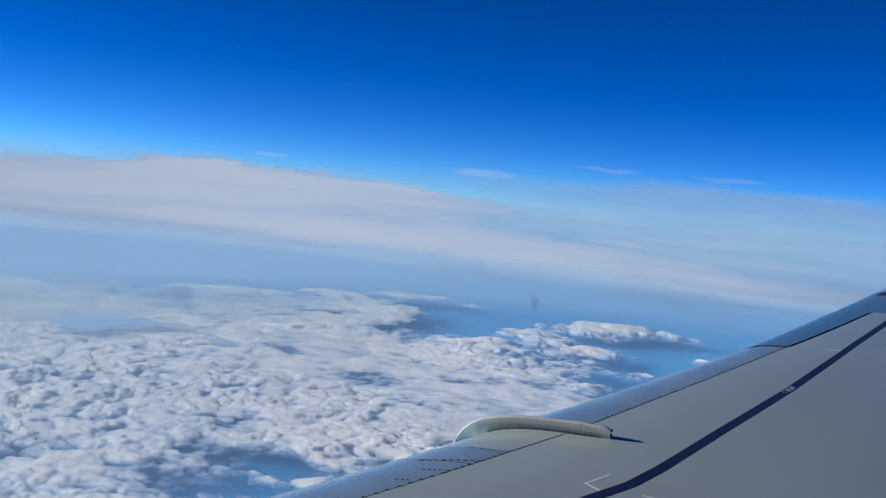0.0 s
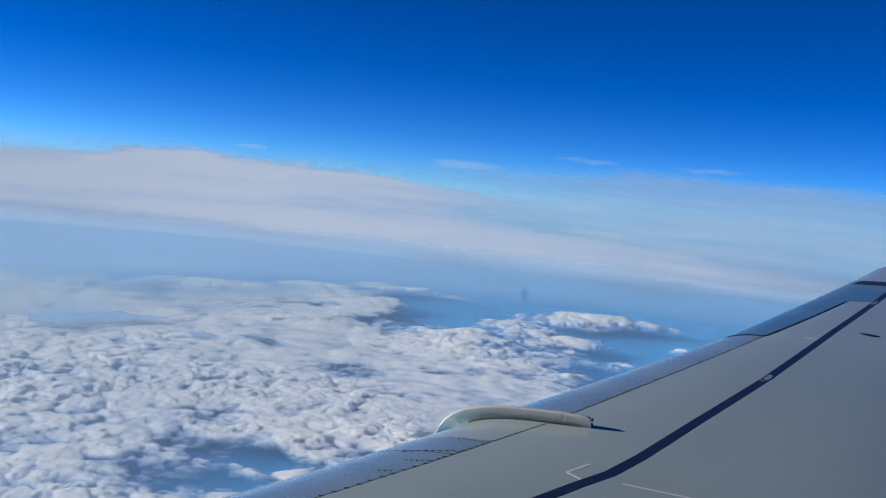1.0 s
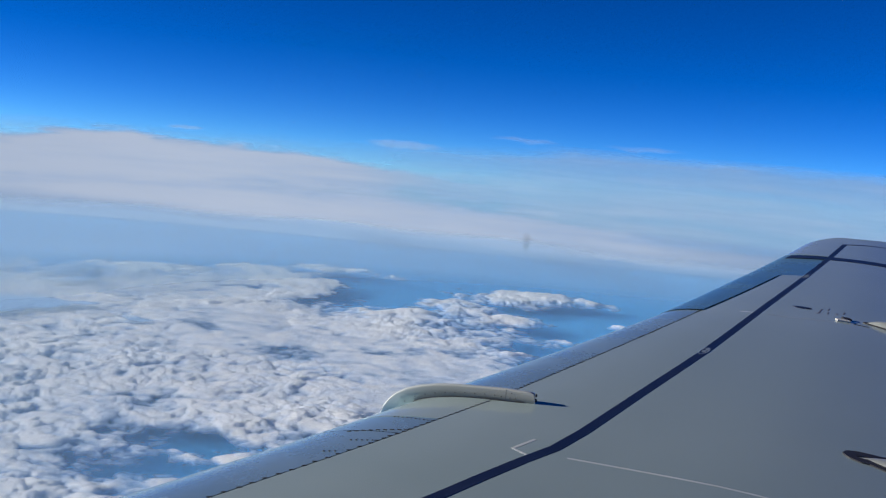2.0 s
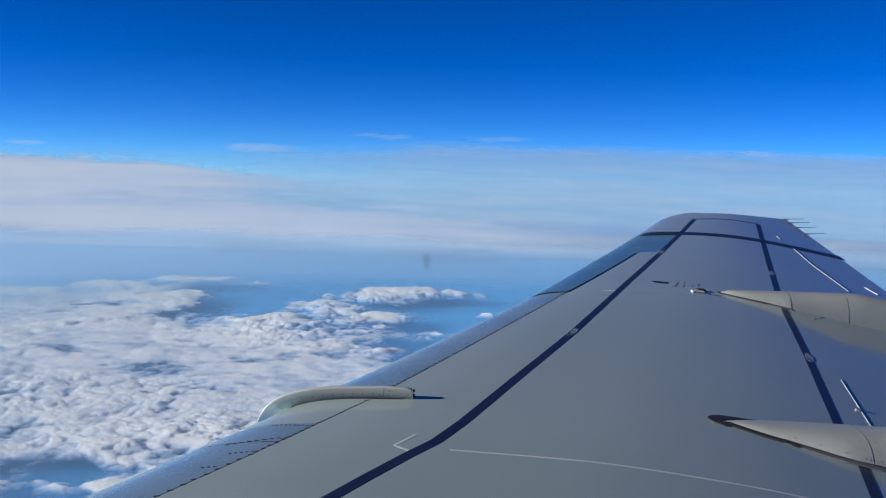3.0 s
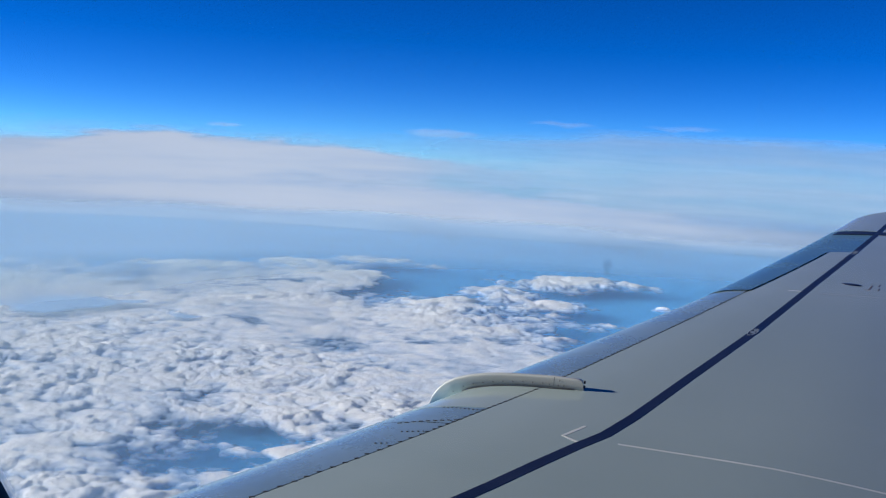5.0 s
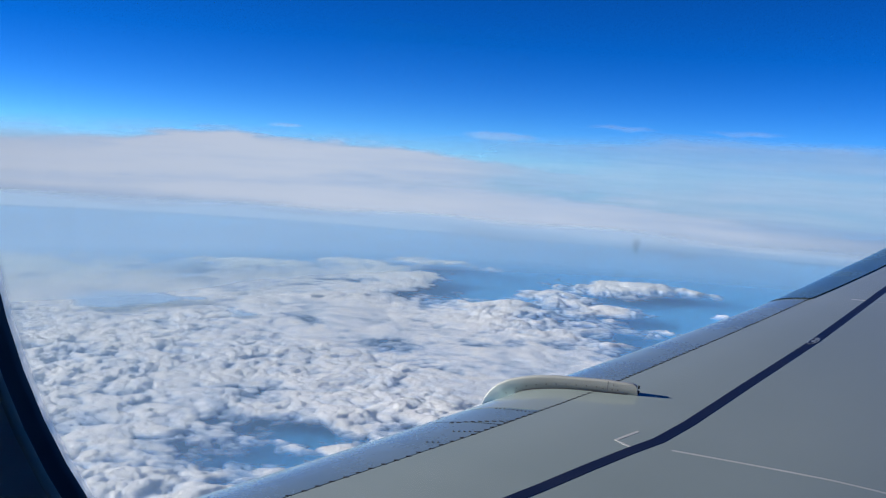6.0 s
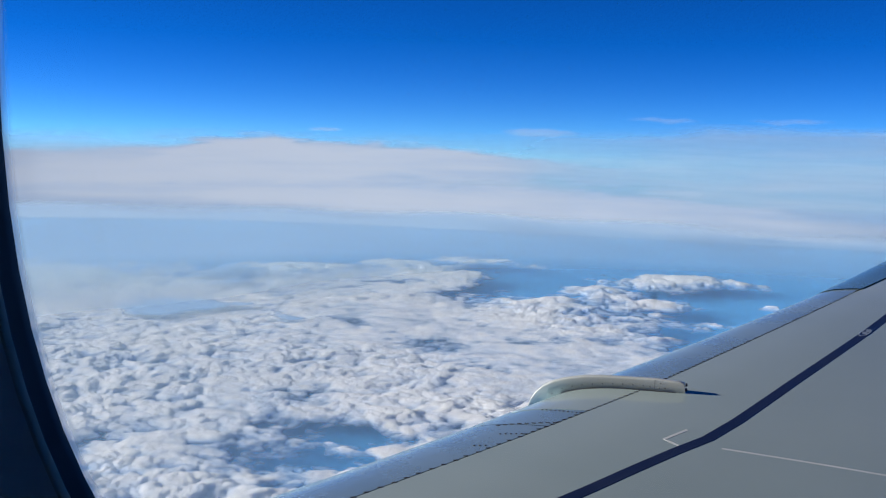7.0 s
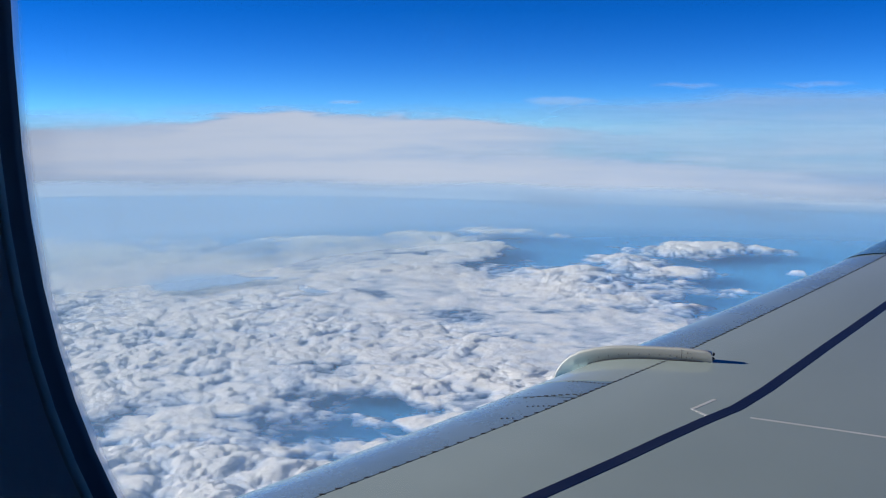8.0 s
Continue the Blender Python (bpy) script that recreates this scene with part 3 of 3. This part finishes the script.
part("leading_edge", nose("leading_edge", 8.806, 11.1, lambda y: 0.225, FAR_EDGE, lift=-0.003), wing, "dark blue-grey leading edge")
SEAM = 0.0055


def fore(y):
    s = seam_in(y) if y <= 6.9 else seam_mid(y) if y <= 8.8 else 0.225
    return at_s(s, y) + SEAM


def hinge(y):
    return at_s(float(np.interp(y, [0, 6.9, 7.6, 8.4, 10.2], [0.655, 0.655, 0.80, 0.875, 0.82])), y)


part("upper_skin", skin("upper_skin", 0.08, 8.8, fore, hinge, GREY, nx=36, ny=80), wing, "glossy light grey painted skin")
part("upper_skin", skin("upper_skin", 8.8, 10.2, fore, hinge, GREY, nx=36, ny=16), wing, "glossy light grey painted skin")
part("wing_tip", skin("wing_tip", 10.2, 12.2, lambda y: at_s(0.004, y), trail, GREY, nx=40, ny=24, tip=True, lift=0.0, power=1.6), wing)
part("flap", skin("flap", 0.08, 6.997, lambda y: hinge(y) + 0.0004, trail, GREY, nx=14, ny=50), wing)
part("aileron", skin("aileron", 7.0, 10.19, lambda y: hinge(y) + 0.003, trail, GREY, nx=10, ny=30, lift=-0.002), wing)
low = []
for i in range(31):
    y = 0.08 + (11.2 - 0.08) * i / 30
    c = chord(y)
    low.append([(at_s(s, y), y, top(at_s(min(s, 1.0), y), y) - 0.012 - c * d) for s, d in
                ((0.10, 0.07), (0.25, 0.105), (0.45, 0.10), (0.7, 0.05), (1.03, 0.006))])
part("lower_skin", mesh_of("lower_skin", [p for r in low for p in r], [f[::-1] for f in grid_faces(31, 5)], GREY), wing)


part("walkway_line", ribbon("walkway_line", [(-1.93, 0.4), (-0.575, 2.61), (-0.32, 3.05), (-0.195, 3.275), (-0.062, 3.505), (0.05, 3.685), (0.165, 3.937), (0.435, 4.6),
     (0.882, 5.668), (1.552, 7.355), (2.163, 8.85), (2.67, 10.1), (3.093, 11.164)], 0.046, NAVY), wing, "navy painted walkway line")
part("walkway_line", ribbon("walkway_line", [(1.57, 2.4), (1.836, 3.68), (1.965, 4.13), (2.06, 4.62), (2.368, 5.8), (2.645, 6.94), (2.835, 7.655),
     (3.06, 8.43), (3.587, 10.235), (3.921, 11.38)], 0.050, NAVY), wing, "navy painted walkway line")
part("cross_line", ribbon("cross_line", [(at_s(0.03, 10.0), 10.0), (2.45, 10.04), (2.66, 10.06), (3.03, 10.1), (3.55, 10.17), (3.98, 10.2), (4.45, 10.2)],
     0.19, NAVY, lift=0.0022), wing, "navy painted line across the wing")
part("tip_line", ribbon("tip_line", [(3.093, 11.164), (3.37, 11.29), (3.67, 11.37), (3.921, 11.38)], 0.04, NAVY), wing)
part("chord_line", ribbon("chord_line", [(0.1, 3.605), (0.68, 3.63), (1.37, 3.614), (1.9, 3.59)], 0.013, WORN, lift=0.0006), wing, "thin worn white line")
part("corner_mark", ribbon("corner_mark", [(-0.03, 3.746), (-0.112, 3.607), (-0.055, 3.562)], 0.013, WORN, lift=0.0006), wing, "white painted corner mark")
part("chord_line", ribbon("chord_line", [(1.29, 6.99), (1.39, 6.995)], 0.013, WORN, lift=0.0006), wing, "thin worn white line")
part("panel_seam", ribbon("panel_seam", [(1.47, 7.0), (1.6, 7.01), (2.0, 7.10)], 0.008, FAIRING, lift=0.0005), wing, "faint seam between skin panels")


def canoe_ring(x, x0, ym, half, z_top, x1, droop, x_open, grow=0.0, n=24):
    """The cross-section at x of a canoe-shaped fairing whose nose comes out of the wing."""
    d = (x - x0) / (x_open - x0)
    w = half * min(1, (1.05 * max(d, 0.0002)) ** 0.7) * (1 - 0.5 * max(0, (x - x1 + 1.2) / 1.2) ** 2) + grow
    surf = top(min(x, trail(ym)), ym)
    crown = z_top - droop * max(0, x - x_open - 0.55) + max(0, top(x0, ym) + 0.005 - z_top) * max(0, 1 - (x - x0) / 0.75)
    crown = max(surf + 0.003, surf + (crown - surf) * min(1, max(d, 0) / 0.16) ** 0.5) + grow
    base = surf - 0.10 - 0.25 * min(1, max(0, d - 0.3))
    mid = (crown + base) / 2
    return [(x, ym + w * math.copysign(abs(math.cos(a)) ** 0.75, math.cos(a)), mid + (crown - base) / 2 * math.copysign(abs(math.sin(a)) ** 0.85, math.sin(a)))
            for a in [2 * math.pi * q / n for q in range(n)]]


def near_base(x, *shape):
    """Where the inboard side of a fairing meets the wing, at x."""
    ring = canoe_ring(x, *shape, n=96)
    side = [p for p in ring if p[1] <= shape[1] and p[2] >= top(min(x, trail(p[1])), p[1])]
    return min((p[1] for p in side), default=shape[1])


DULL = coloured("dull_rivet_metal", (0.13, 0.135, 0.14), (0.20, 0.20, 0.20), 0.5, metal=0.3, size=10, fine=80)
BAND = coloured("grey_side_band", (0.10, 0.105, 0.11), (0.14, 0.145, 0.15), 0.5, size=6, fine=60)
RIVET = stud("rivet", 0.0038, 0.0003, DULL, 6)
for shape, joints, line in (((1.385, 4.34, 0.22, -1.265, 4.6, 0.05, 1.95), (2.02,), 0.052), ((2.24, 7.25, 0.17, -1.042, 5.2, 0.16, 2.75), (2.74, 3.18), 0.022)):
    x0, x1 = shape[0], shape[4]
    rings = [canoe_ring(x0 + (x1 - x0) * (k / 44) ** 1.7, *shape) for k in range(45)]
    canoe = part("flap_fairing", loft("flap_fairing", rings, FAIRING), wing, "cream painted flap track fairing")
    near = [(x0 + q, near_base(x0 + q, *shape)) for q in (0.95, 0.8, 0.65, 0.5, 0.4, 0.32, 0.25, 0.19, 0.13, 0.08, 0.04) if x0 + q <= joints[-1] - 0.4 or len(joints) == 1]
    side = [(x, y - line * 0.3) for x, y in near]
    part("side_band", ribbon("side_band", side[:-4], line, BAND, lift=0.005, steps=60), wing, "grey band along the fairing's lower side")
    part("seal_line", ribbon("seal_line", [(x, y + line * 0.36) for x, y in side[:-4]], line * 0.3, SEALANT, lift=0.008, steps=60), wing, "thin black sealant line")
    part("seal_line", ribbon("seal_line", side[-6:] + [(x0 + 0.005, shape[1] - 0.8 * line), (x0 - 0.5 * line, shape[1] - 0.45 * line), (x0 - 0.75 * line, shape[1]),
         (x0 - 0.4 * line, shape[1] + 0.4 * line), (x0 + 0.02, shape[1] + 0.75 * line), (x0 + 0.09, shape[1] + 0.8 * line), (x0 + 0.2, shape[1] + line)], line, SEALANT, lift=0.006, steps=60),
         wing, "black sealant round the fairing's nose")
    for x in joints:
        strip = [canoe_ring(x - 0.0013, *shape, grow=-0.002), canoe_ring(x - 0.0013, *shape, grow=0.001), canoe_ring(x + 0.0013, *shape, grow=0.001), canoe_ring(x + 0.0013, *shape, grow=-0.002)]
        part("joint_strip", loft("joint_strip", strip, DULL, smooth=False), canoe, "dark joint line")
        for dx in (-0.035, 0.035):
            ring = canoe_ring(x + dx, *shape)
            for k in (13, 14, 15, 16, 17):
                q = Vector(ring[(24 - k) % 24])
                out = Vector((0, q.y - shape[1], (q.z - (shape[3] - 0.2)))).normalized()
                part("bolt", RIVET, canoe, at=Matrix.Translation(q) @ out.to_track_quat("Z", "Y").to_matrix().to_4x4())
    for i in range(10):
        x = x0 + 0.2 + 0.105 * i
        side = [p for p in canoe_ring(x, *shape, n=96) if p[1] <= shape[1] and p[2] >= top(min(x, trail(p[1])), p[1]) + 0.022]
        if not side:
            continue
        q = Vector(min(side, key=lambda p: p[2]))
        part("rivet", RIVET, canoe, at=Matrix.Translation(q + Vector((0, -0.0005, 0))) @ Vector((0, -1, 0.35)).to_track_quat("Z", "Y").to_matrix().to_4x4())

fence_top = [(-0.755, -1.300), (-0.750, -1.268), (-0.738, -1.234), (-0.716, -1.201), (-0.684, -1.170), (-0.634, -1.142), (-0.570, -1.122), (-0.500, -1.108),
             (-0.420, -1.100), (-0.290, -1.095), (-0.185, -1.092), (-0.075, -1.096), (-0.058, -1.101), (-0.052, -1.145)]
FY = 4.205
rings = []
for q in np.linspace(0, len(fence_top) - 1, 53):
    x, zt = (float(np.interp(q, range(len(fence_top)), [p[k] for p in fence_top])) for k in (0, 1))
    zl = min(zt - 0.01, top(max(x, lead(FY) + 0.004), FY) - 0.02)
    rings.append([(x, FY, zl), (x, FY, zt - 0.0075), (x, FY, zt - 0.0065), (x, FY + 0.0015, zt - 0.0018), (x, FY + 0.005, zt), (x, FY + 0.025, zt),
                  (x, FY + 0.0285, zt - 0.0018), (x, FY + 0.03, zt - 0.0065), (x, FY + 0.03, zt - 0.0075), (x, FY + 0.03, zl)])
fence = part("wing_fence", loft("wing_fence", rings, CREAM), wing, "cream painted wing fence over the leading edge")

for i in range(10):
    x = -0.64 + 0.045 * i
    z = float(np.interp(x, [p[0] for p in fence_top], [p[1] for p in fence_top]))
    part("rivet", RIVET, fence, at=pose(x, FY - 0.001, min(z - 0.018, top(x, FY) + 0.022), 90, 0, 0))
part("joint_strip", block("joint_strip", 0.0018, 0.0006, 0.04, SEALANT), fence, "dark joint line", at=pose(-0.185, FY, -1.114))
part("base_line", ribbon("base_line", [(-0.60 + 0.05 * i, FY - 0.003) for i in range(11)], 0.006, SEALANT, lift=0.002), fence, "thin dark line at the foot")
for z in (-1.108, -1.130):
    part("end_lug", stud("end_lug", 0.008, 0.007, SEALANT, 10), fence, "dark rounded end lug", at=pose(-0.052, FY + 0.012, z, 0, 90, 0))
for x, z in ((-0.160, -1.108), (-0.205, -1.128), (-0.165, -1.130), (-0.140, -1.129)):
    part("bolt", RIVET, fence, at=pose(x, FY - 0.002, z, 90, 0, 0))


def on_wing(x, y, turn=0.0, lift=0.0):
    """A pose that lies flat on the wing."""
    e = 0.02
    nx, ny = (top(x - e, y) - top(x + e, y)) / (2 * e), (top(x, y - e) - top(x, y + e)) / (2 * e)
    m = Vector((nx, ny, 1)).normalized().to_track_quat("Z", "Y").to_matrix().to_4x4()
    m.translation = (x, y, top(x, y) + lift)
    flat = Matrix.Rotation(math.atan2(m[1][0], m[0][0]), 4, "Z")
    return m @ flat.inverted() @ pose(0, 0, 0, 0, 0, turn)


SLOT = block("fastener_slot", 0.017, 0.0075, 0.003, SEALANT)
DOT = stud("fastener", 0.0045, 0.002, SEALANT, 6)
y = 2.15
while y < 6.88:
    part("fastener_slot", SLOT, wing, at=on_wing(fore(y) - 0.007 + random.uniform(-0.003, 0.003), y, 20 + random.uniform(-8, 8)))
    y += 0.052 if y < 3.4 else 0.036
for i in range(9):
    part("fastener_slot", SLOT, wing, at=on_wing(-0.755 + 0.027 * i, 3.585 + 0.0085 * i))
for i in range(9):
    part("fastener", DOT, wing, at=on_wing(-0.62 + 0.018 * i, 3.83 - 0.003 * i))
for i in range(5):
    part("fastener", DOT, wing, at=on_wing(-0.72 + 0.02 * i, 3.465 + 0.005 * i))
for i in range(3):
    part("fastener", DOT, wing, at=on_wing(-0.785 + 0.02 * i, 3.31 + 0.005 * i))
part("fence_saddle", skin("fence_saddle", 3.84, 4.2, lambda y: at_s(0.022, y), lambda y: fore(y) - 0.004, GREY, nx=10, ny=10, lift=0.0012, deep=0.01), wing, "grey painted patch beside the fence")

# short bright hinge strips, fittings and markings
for pts, wide in ((((2.432, 5.457), (2.26, 4.671)), 0.007), (((2.116, 4.094), (1.99, 3.60)), 0.008), (((3.885, 10.10), (3.789, 9.337), (3.745, 8.393)), 0.014), (((4.069, 8.781), (4.098, 8.578)), 0.016),
                  (((3.93, 10.75), (3.90, 10.55)), 0.016)):
    part("hinge_strip", ribbon("hinge_strip", pts, wide * 0.7, WORN, lift=0.003), wing, "bright metal hinge strip")
    part("hinge_gap", ribbon("hinge_gap", [(x + wide * 0.8, y) for x, y in pts], wide * 0.5, SEALANT, lift=0.002), wing, "dark gap beside the hinge strip")
part("hinge_bracket", block("hinge_bracket", 0.035, 0.016, 0.012, STEEL), wing, "small metal bracket", at=on_wing(2.30, 4.93, 20, 0.005))
part("seam_fitting", block("seam_fitting", 0.03, 0.006, 0.016, WORN, 0.3), wing, "small pale fitting at the flap seam", at=pose(3.69, 7.082, -1.318, 0, 0, 12))
part("flap_seam", ribbon("flap_seam", [(3.69, 7.07), (3.718, 6.857), (3.74, 6.7)], 0.010, SEALANT), wing, "dark seam in the flap")
part("flap_seam", ribbon("flap_seam", [(3.70, 7.07), (3.80, 7.0), (3.95, 6.9)], 0.008, SEALANT), wing, "dark seam in the flap")
part("filler_cap", stud("filler_cap", 0.055, 0.004, NAVY, 16), wing, "dark oval cap", at=on_wing(1.82, 7.43) @ Matrix.Diagonal((1.3, 0.7, 1, 1)))
part("access_fitting", block("access_fitting", 0.10, 0.045, 0.012, WHITE), wing, "worn white access fitting", at=on_wing(2.05, 7.17, 8, 0.006))
# raised dark block, coloured as the shade inside a hole
part("recess_shade", block("recess_shade", 0.06, 0.05, 0.014, SEALANT), wing, "dark block painted for the shade in the fitting's hole", at=on_wing(2.09, 7.23, 8, 0.010))
part("fitting_tail", ribbon("fitting_tail", [(2.12, 7.14), (2.22, 7.135)], 0.016, SEALANT), wing)
for x, y, w, h in ((1.93, 7.36, 0.010, 0.14), (1.96, 7.44, 0.010, 0.12), (1.99, 7.36, 0.010, 0.10), (2.06, 7.38, 0.012, 0.06), (2.03, 7.50, 0.010, 0.10), (2.13, 7.45, 0.010, 0.12), (1.90, 7.30, 0.05, 0.012)):
    part("stencil_bar", block("stencil_bar", w * 0.8, h * 0.8, 0.0012, STENCIL), wing, "small worn stencil mark", at=on_wing(x, y, -22, 0.0006))
def oval_mark(name, long, wide, line, n=32):
    """A flat painted oval outline, slightly proud."""
    rows = []
    for k, h in ((1.0, 0.0), (0.99, 0.0008), (1 - line, 0.0008), (1 - line - 0.01, 0.0)):
        rows.append([(0.5 * wide * (1 - (1 - k) * long / wide) * math.cos(a), 0.5 * long * k * math.sin(a), h) for a in [2 * math.pi * q / n for q in range(n)]])
    return mesh_of(name, [p for r in rows for p in r], grid_faces(4, n, closed=True), FADED)


OVAL, CODE = oval_mark("stencil_mark", 0.19, 0.052, 0.09), block("stencil_bar", 0.026, 0.055, 0.0010, FADED)
for x, y, turn in ((0.878, 5.668, -23), (2.376, 5.80, -14), (2.158, 8.84, -23), (3.06, 8.43, -16)):
    mark = part("stencil_mark", OVAL, wing, "faded grey-blue stencilled oval on the navy line", at=on_wing(x, y, turn, 0.0016))
    part("stencil_bar", CODE, mark, at=pose(0, -0.012, 0.0004, 0, 0, 18))
    part("stencil_bar", CODE, mark, at=pose(0.004, 0.05, 0.0004, 0, 0, 18))
for i, y in enumerate((12.22, 11.98, 11.68, 11.30)):
    x = trail(y) - 0.06
    wick = part("static_wick", loft("static_wick", [[(q, 0.0042 * r * math.cos(a), 0.0042 * r * math.sin(a) + 0.05 * q) for a in [2 * math.pi * k / 8 for k in range(8)]]
                for q, r in ((0, 1.6), (0.06, 1.5), (0.065, 0.9), (0.26, 0.6))], SEALANT), wing, "thin black static wick", at=pose(x, y, top(x, y) + 0.012, 0, 0, -4 + 2 * i))
    part("wick_mount", block("wick_mount", 0.030, 0.014, 0.010, DULL), wick, "small grey wick mount", at=pose(0, 0, -0.004))

# ---- the cabin and its window ----
def oval(k, n=72, grow=0.0):
    a = 2 * math.pi * k / n
    c, s = math.cos(a), math.sin(a)
    return (-0.02 + (0.185 + grow) * math.copysign(abs(c) ** 0.8, c), 0.04 + (0.22 + grow) * math.copysign(abs(s) ** 0.8, s))


def frame_ring(name, profile, mat, n=72):
    """A ring round the window: profile lists (how far out from the opening, y)."""
    rows = []
    for grow, y in profile:
        rows.append([(oval(k, n, grow)[0], y, oval(k, n, grow)[1]) for k in range(n)])
    return mesh_of(name, [p for r in rows for p in r], [f for f in grid_faces(len(rows), n, closed=True)], mat)


window = tagged(new("window_1"), "oval cabin window in a dark frame", "window", kind="structure")
part("inner_lip", frame_ring("inner_lip", [(0.06, 0.262), (0.03, 0.246), (0.004, 0.234), (0.0, 0.231), (0.0008, 0.2285), (0.0022, 0.226), (0.0027, 0.2236)], LIP), window, "dark navy inner lip")
part("window_frame", frame_ring("window_frame", [(0.0027, 0.2235), (0.0045, 0.2235), (0.006, 0.226), (0.05, 0.222), (0.09, 0.20), (0.14, 0.14), (0.16, 0.115)], LINING), window, "dark moulded window surround")


def thin(name, colour, cover, rough=0.05):
    """A see-through skin that covers only a share of what lies behind."""
    m, n, l, b = material(name)
    n.remove(b)
    clear, mix = n.new("ShaderNodeBsdfTransparent"), n.new("ShaderNodeMixShader")
    if rough < 0.3:
        body = n.new("ShaderNodeBsdfGlossy")
        body.inputs["Roughness"].default_value = rough
    else:
        body = n.new("ShaderNodeBsdfTranslucent")
    body.inputs["Color"].default_value = (*colour, 1)
    mix.inputs[0].default_value = cover
    l.new(clear.outputs[0], mix.inputs[1])
    l.new(body.outputs[0], mix.inputs[2])
    l.new(mix.outputs[0], n["Material Output"].inputs["Surface"])
    return m


pane_rows = [[(oval(k, 72, g)[0], 0.252, oval(k, 72, g)[1]) for k in range(72)] for g in (0.03, -0.05, -0.12, -0.17)]
pane = part("pane", loft("pane", pane_rows, thin("window_acrylic", (1, 1, 1), 0.015), caps=True), window, "clear acrylic pane")
pane.visible_shadow = False
# pale see-through ring, painted for the blurred glow along the rim
EDGE_GLOW = thin("painted_edge_glow", (0.93, 0.93, 0.96), 0.0, 0.5)
share = EDGE_GLOW.node_tree.nodes.new("ShaderNodeAttribute")
share.attribute_name = "cover"
EDGE_GLOW.node_tree.links.new(share.outputs["Fac"], EDGE_GLOW.node_tree.nodes["Mix Shader"].inputs[0])
glow_ring = frame_ring("edge_ring", [(0.02, 0.2362)] + [(0.0042 - 0.0004 * k, 0.2362) for k in range(12)], EDGE_GLOW)
glow_ring.attributes.new("cover", "FLOAT", "POINT").data.foreach_set("value", np.repeat([0.75] + [0.72 * (1 - k / 11) ** 1.4 for k in range(12)], 72).astype(np.float32))
part("edge_ring", glow_ring, window, "pale ring painted as the soft glow at the pane's edge")
for k, (r, cover) in enumerate(((1.0, 0.06), (0.75, 0.07), (0.5, 0.08))):
    verts = [(-0.0011 + 0.0014 * r * math.cos(a) * (1 + 0.2 * math.sin(3 * a)), 0.2500 + 0.0003 * k, -0.0329 + 0.0026 * r * math.sin(a)) for a in [2 * math.pi * q / 20 for q in range(20)]]
    speck = part("dirt_speck", mesh_of("dirt_speck", verts, [tuple(range(20))], thin("grey_dirt", (0.02, 0.02, 0.03), cover, 0.5)), window, "small grey dirt speck on the pane")
part("trim_bead", frame_ring("trim_bead", [(0.0024, 0.2244), (0.0031, 0.2222), (0.0046, 0.2222), (0.0054, 0.2246)], WHITE), window, "thin lighter trim line")
wall = []
for y in (0.115, 0.27):
    n = 72
    inner = [oval(k, n, 0.16 if y < 0.2 else 0.065) for k in range(n)]
    rim = []
    for k in range(n):
        a = 2 * math.pi * k / n
        c, s = math.cos(a), math.sin(a)
        m = max(abs(c), abs(s))
        rim.append((1.0 * c / m, -0.1 + 0.72 * s / m))
    wall.append(([(x, y, z) for x, z in inner], [(x, y, z) for x, z in rim]))
verts = wall[0][1] + wall[0][0] + wall[1][0] + wall[1][1]
tagged(new("wall_window_side", mesh_of("wall_window_side", verts, grid_faces(4, 72, closed=True), CABIN, smooth=False)), "cabin side wall", "wall", kind="structure")
# inner wall in two parts: unseen slot added to light the window frame
for name, size, at in (("floor", (2.0, 2.7, 0.05), (0, -1.13, -0.85)), ("ceiling", (2.0, 2.7, 0.05), (0, -1.13, 0.65)), ("wall_inner_lower", (2.0, 0.05, 0.72), (0, -2.45, -0.465)), ("wall_inner_upper", (2.0, 0.05, 0.33), (0, -2.45, 0.46)),
                       ("wall_front", (0.05, 2.7, 1.55), (-1.03, -1.13, -0.1)), ("wall_rear", (0.05, 2.7, 1.55), (1.03, -1.13, -0.1))):
    tagged(part(name, block(name, *size, CABIN), at=pose(*at)), "plain dim cabin " + name.split("_")[0], name.split("_")[0], kind="structure")
# the body's outer skin, unseen, added to block sky light from the wing
hull, spans = [], [-13 + 26 * i / 52 for i in range(53)]
turns = [radians(-100 + 290 * k / 58) for k in range(59)]
for x in spans:
    hull.append([(x, -1.372 + 1.72 * math.copysign(abs(math.cos(a)) ** 0.5, math.cos(a)), -0.12 + 1.65 * math.sin(a)) for a in turns])
# open at the window, and at the added light slot across from it
gap = [f for f in grid_faces(53, 59) if not (abs((hull[f[0] // 59][0][0] + 0.25)) < 0.6 and (-20 <= math.degrees(turns[f[0] % 59]) <= 22 or 158 <= math.degrees(turns[f[0] % 59])))]
tagged(new("wall_fuselage", mesh_of("wall_fuselage", [p for r in hull for p in r], gap, CABIN)), "plain curved fuselage skin, unseen, added to shade the wing", "fuselage", kind="structure")
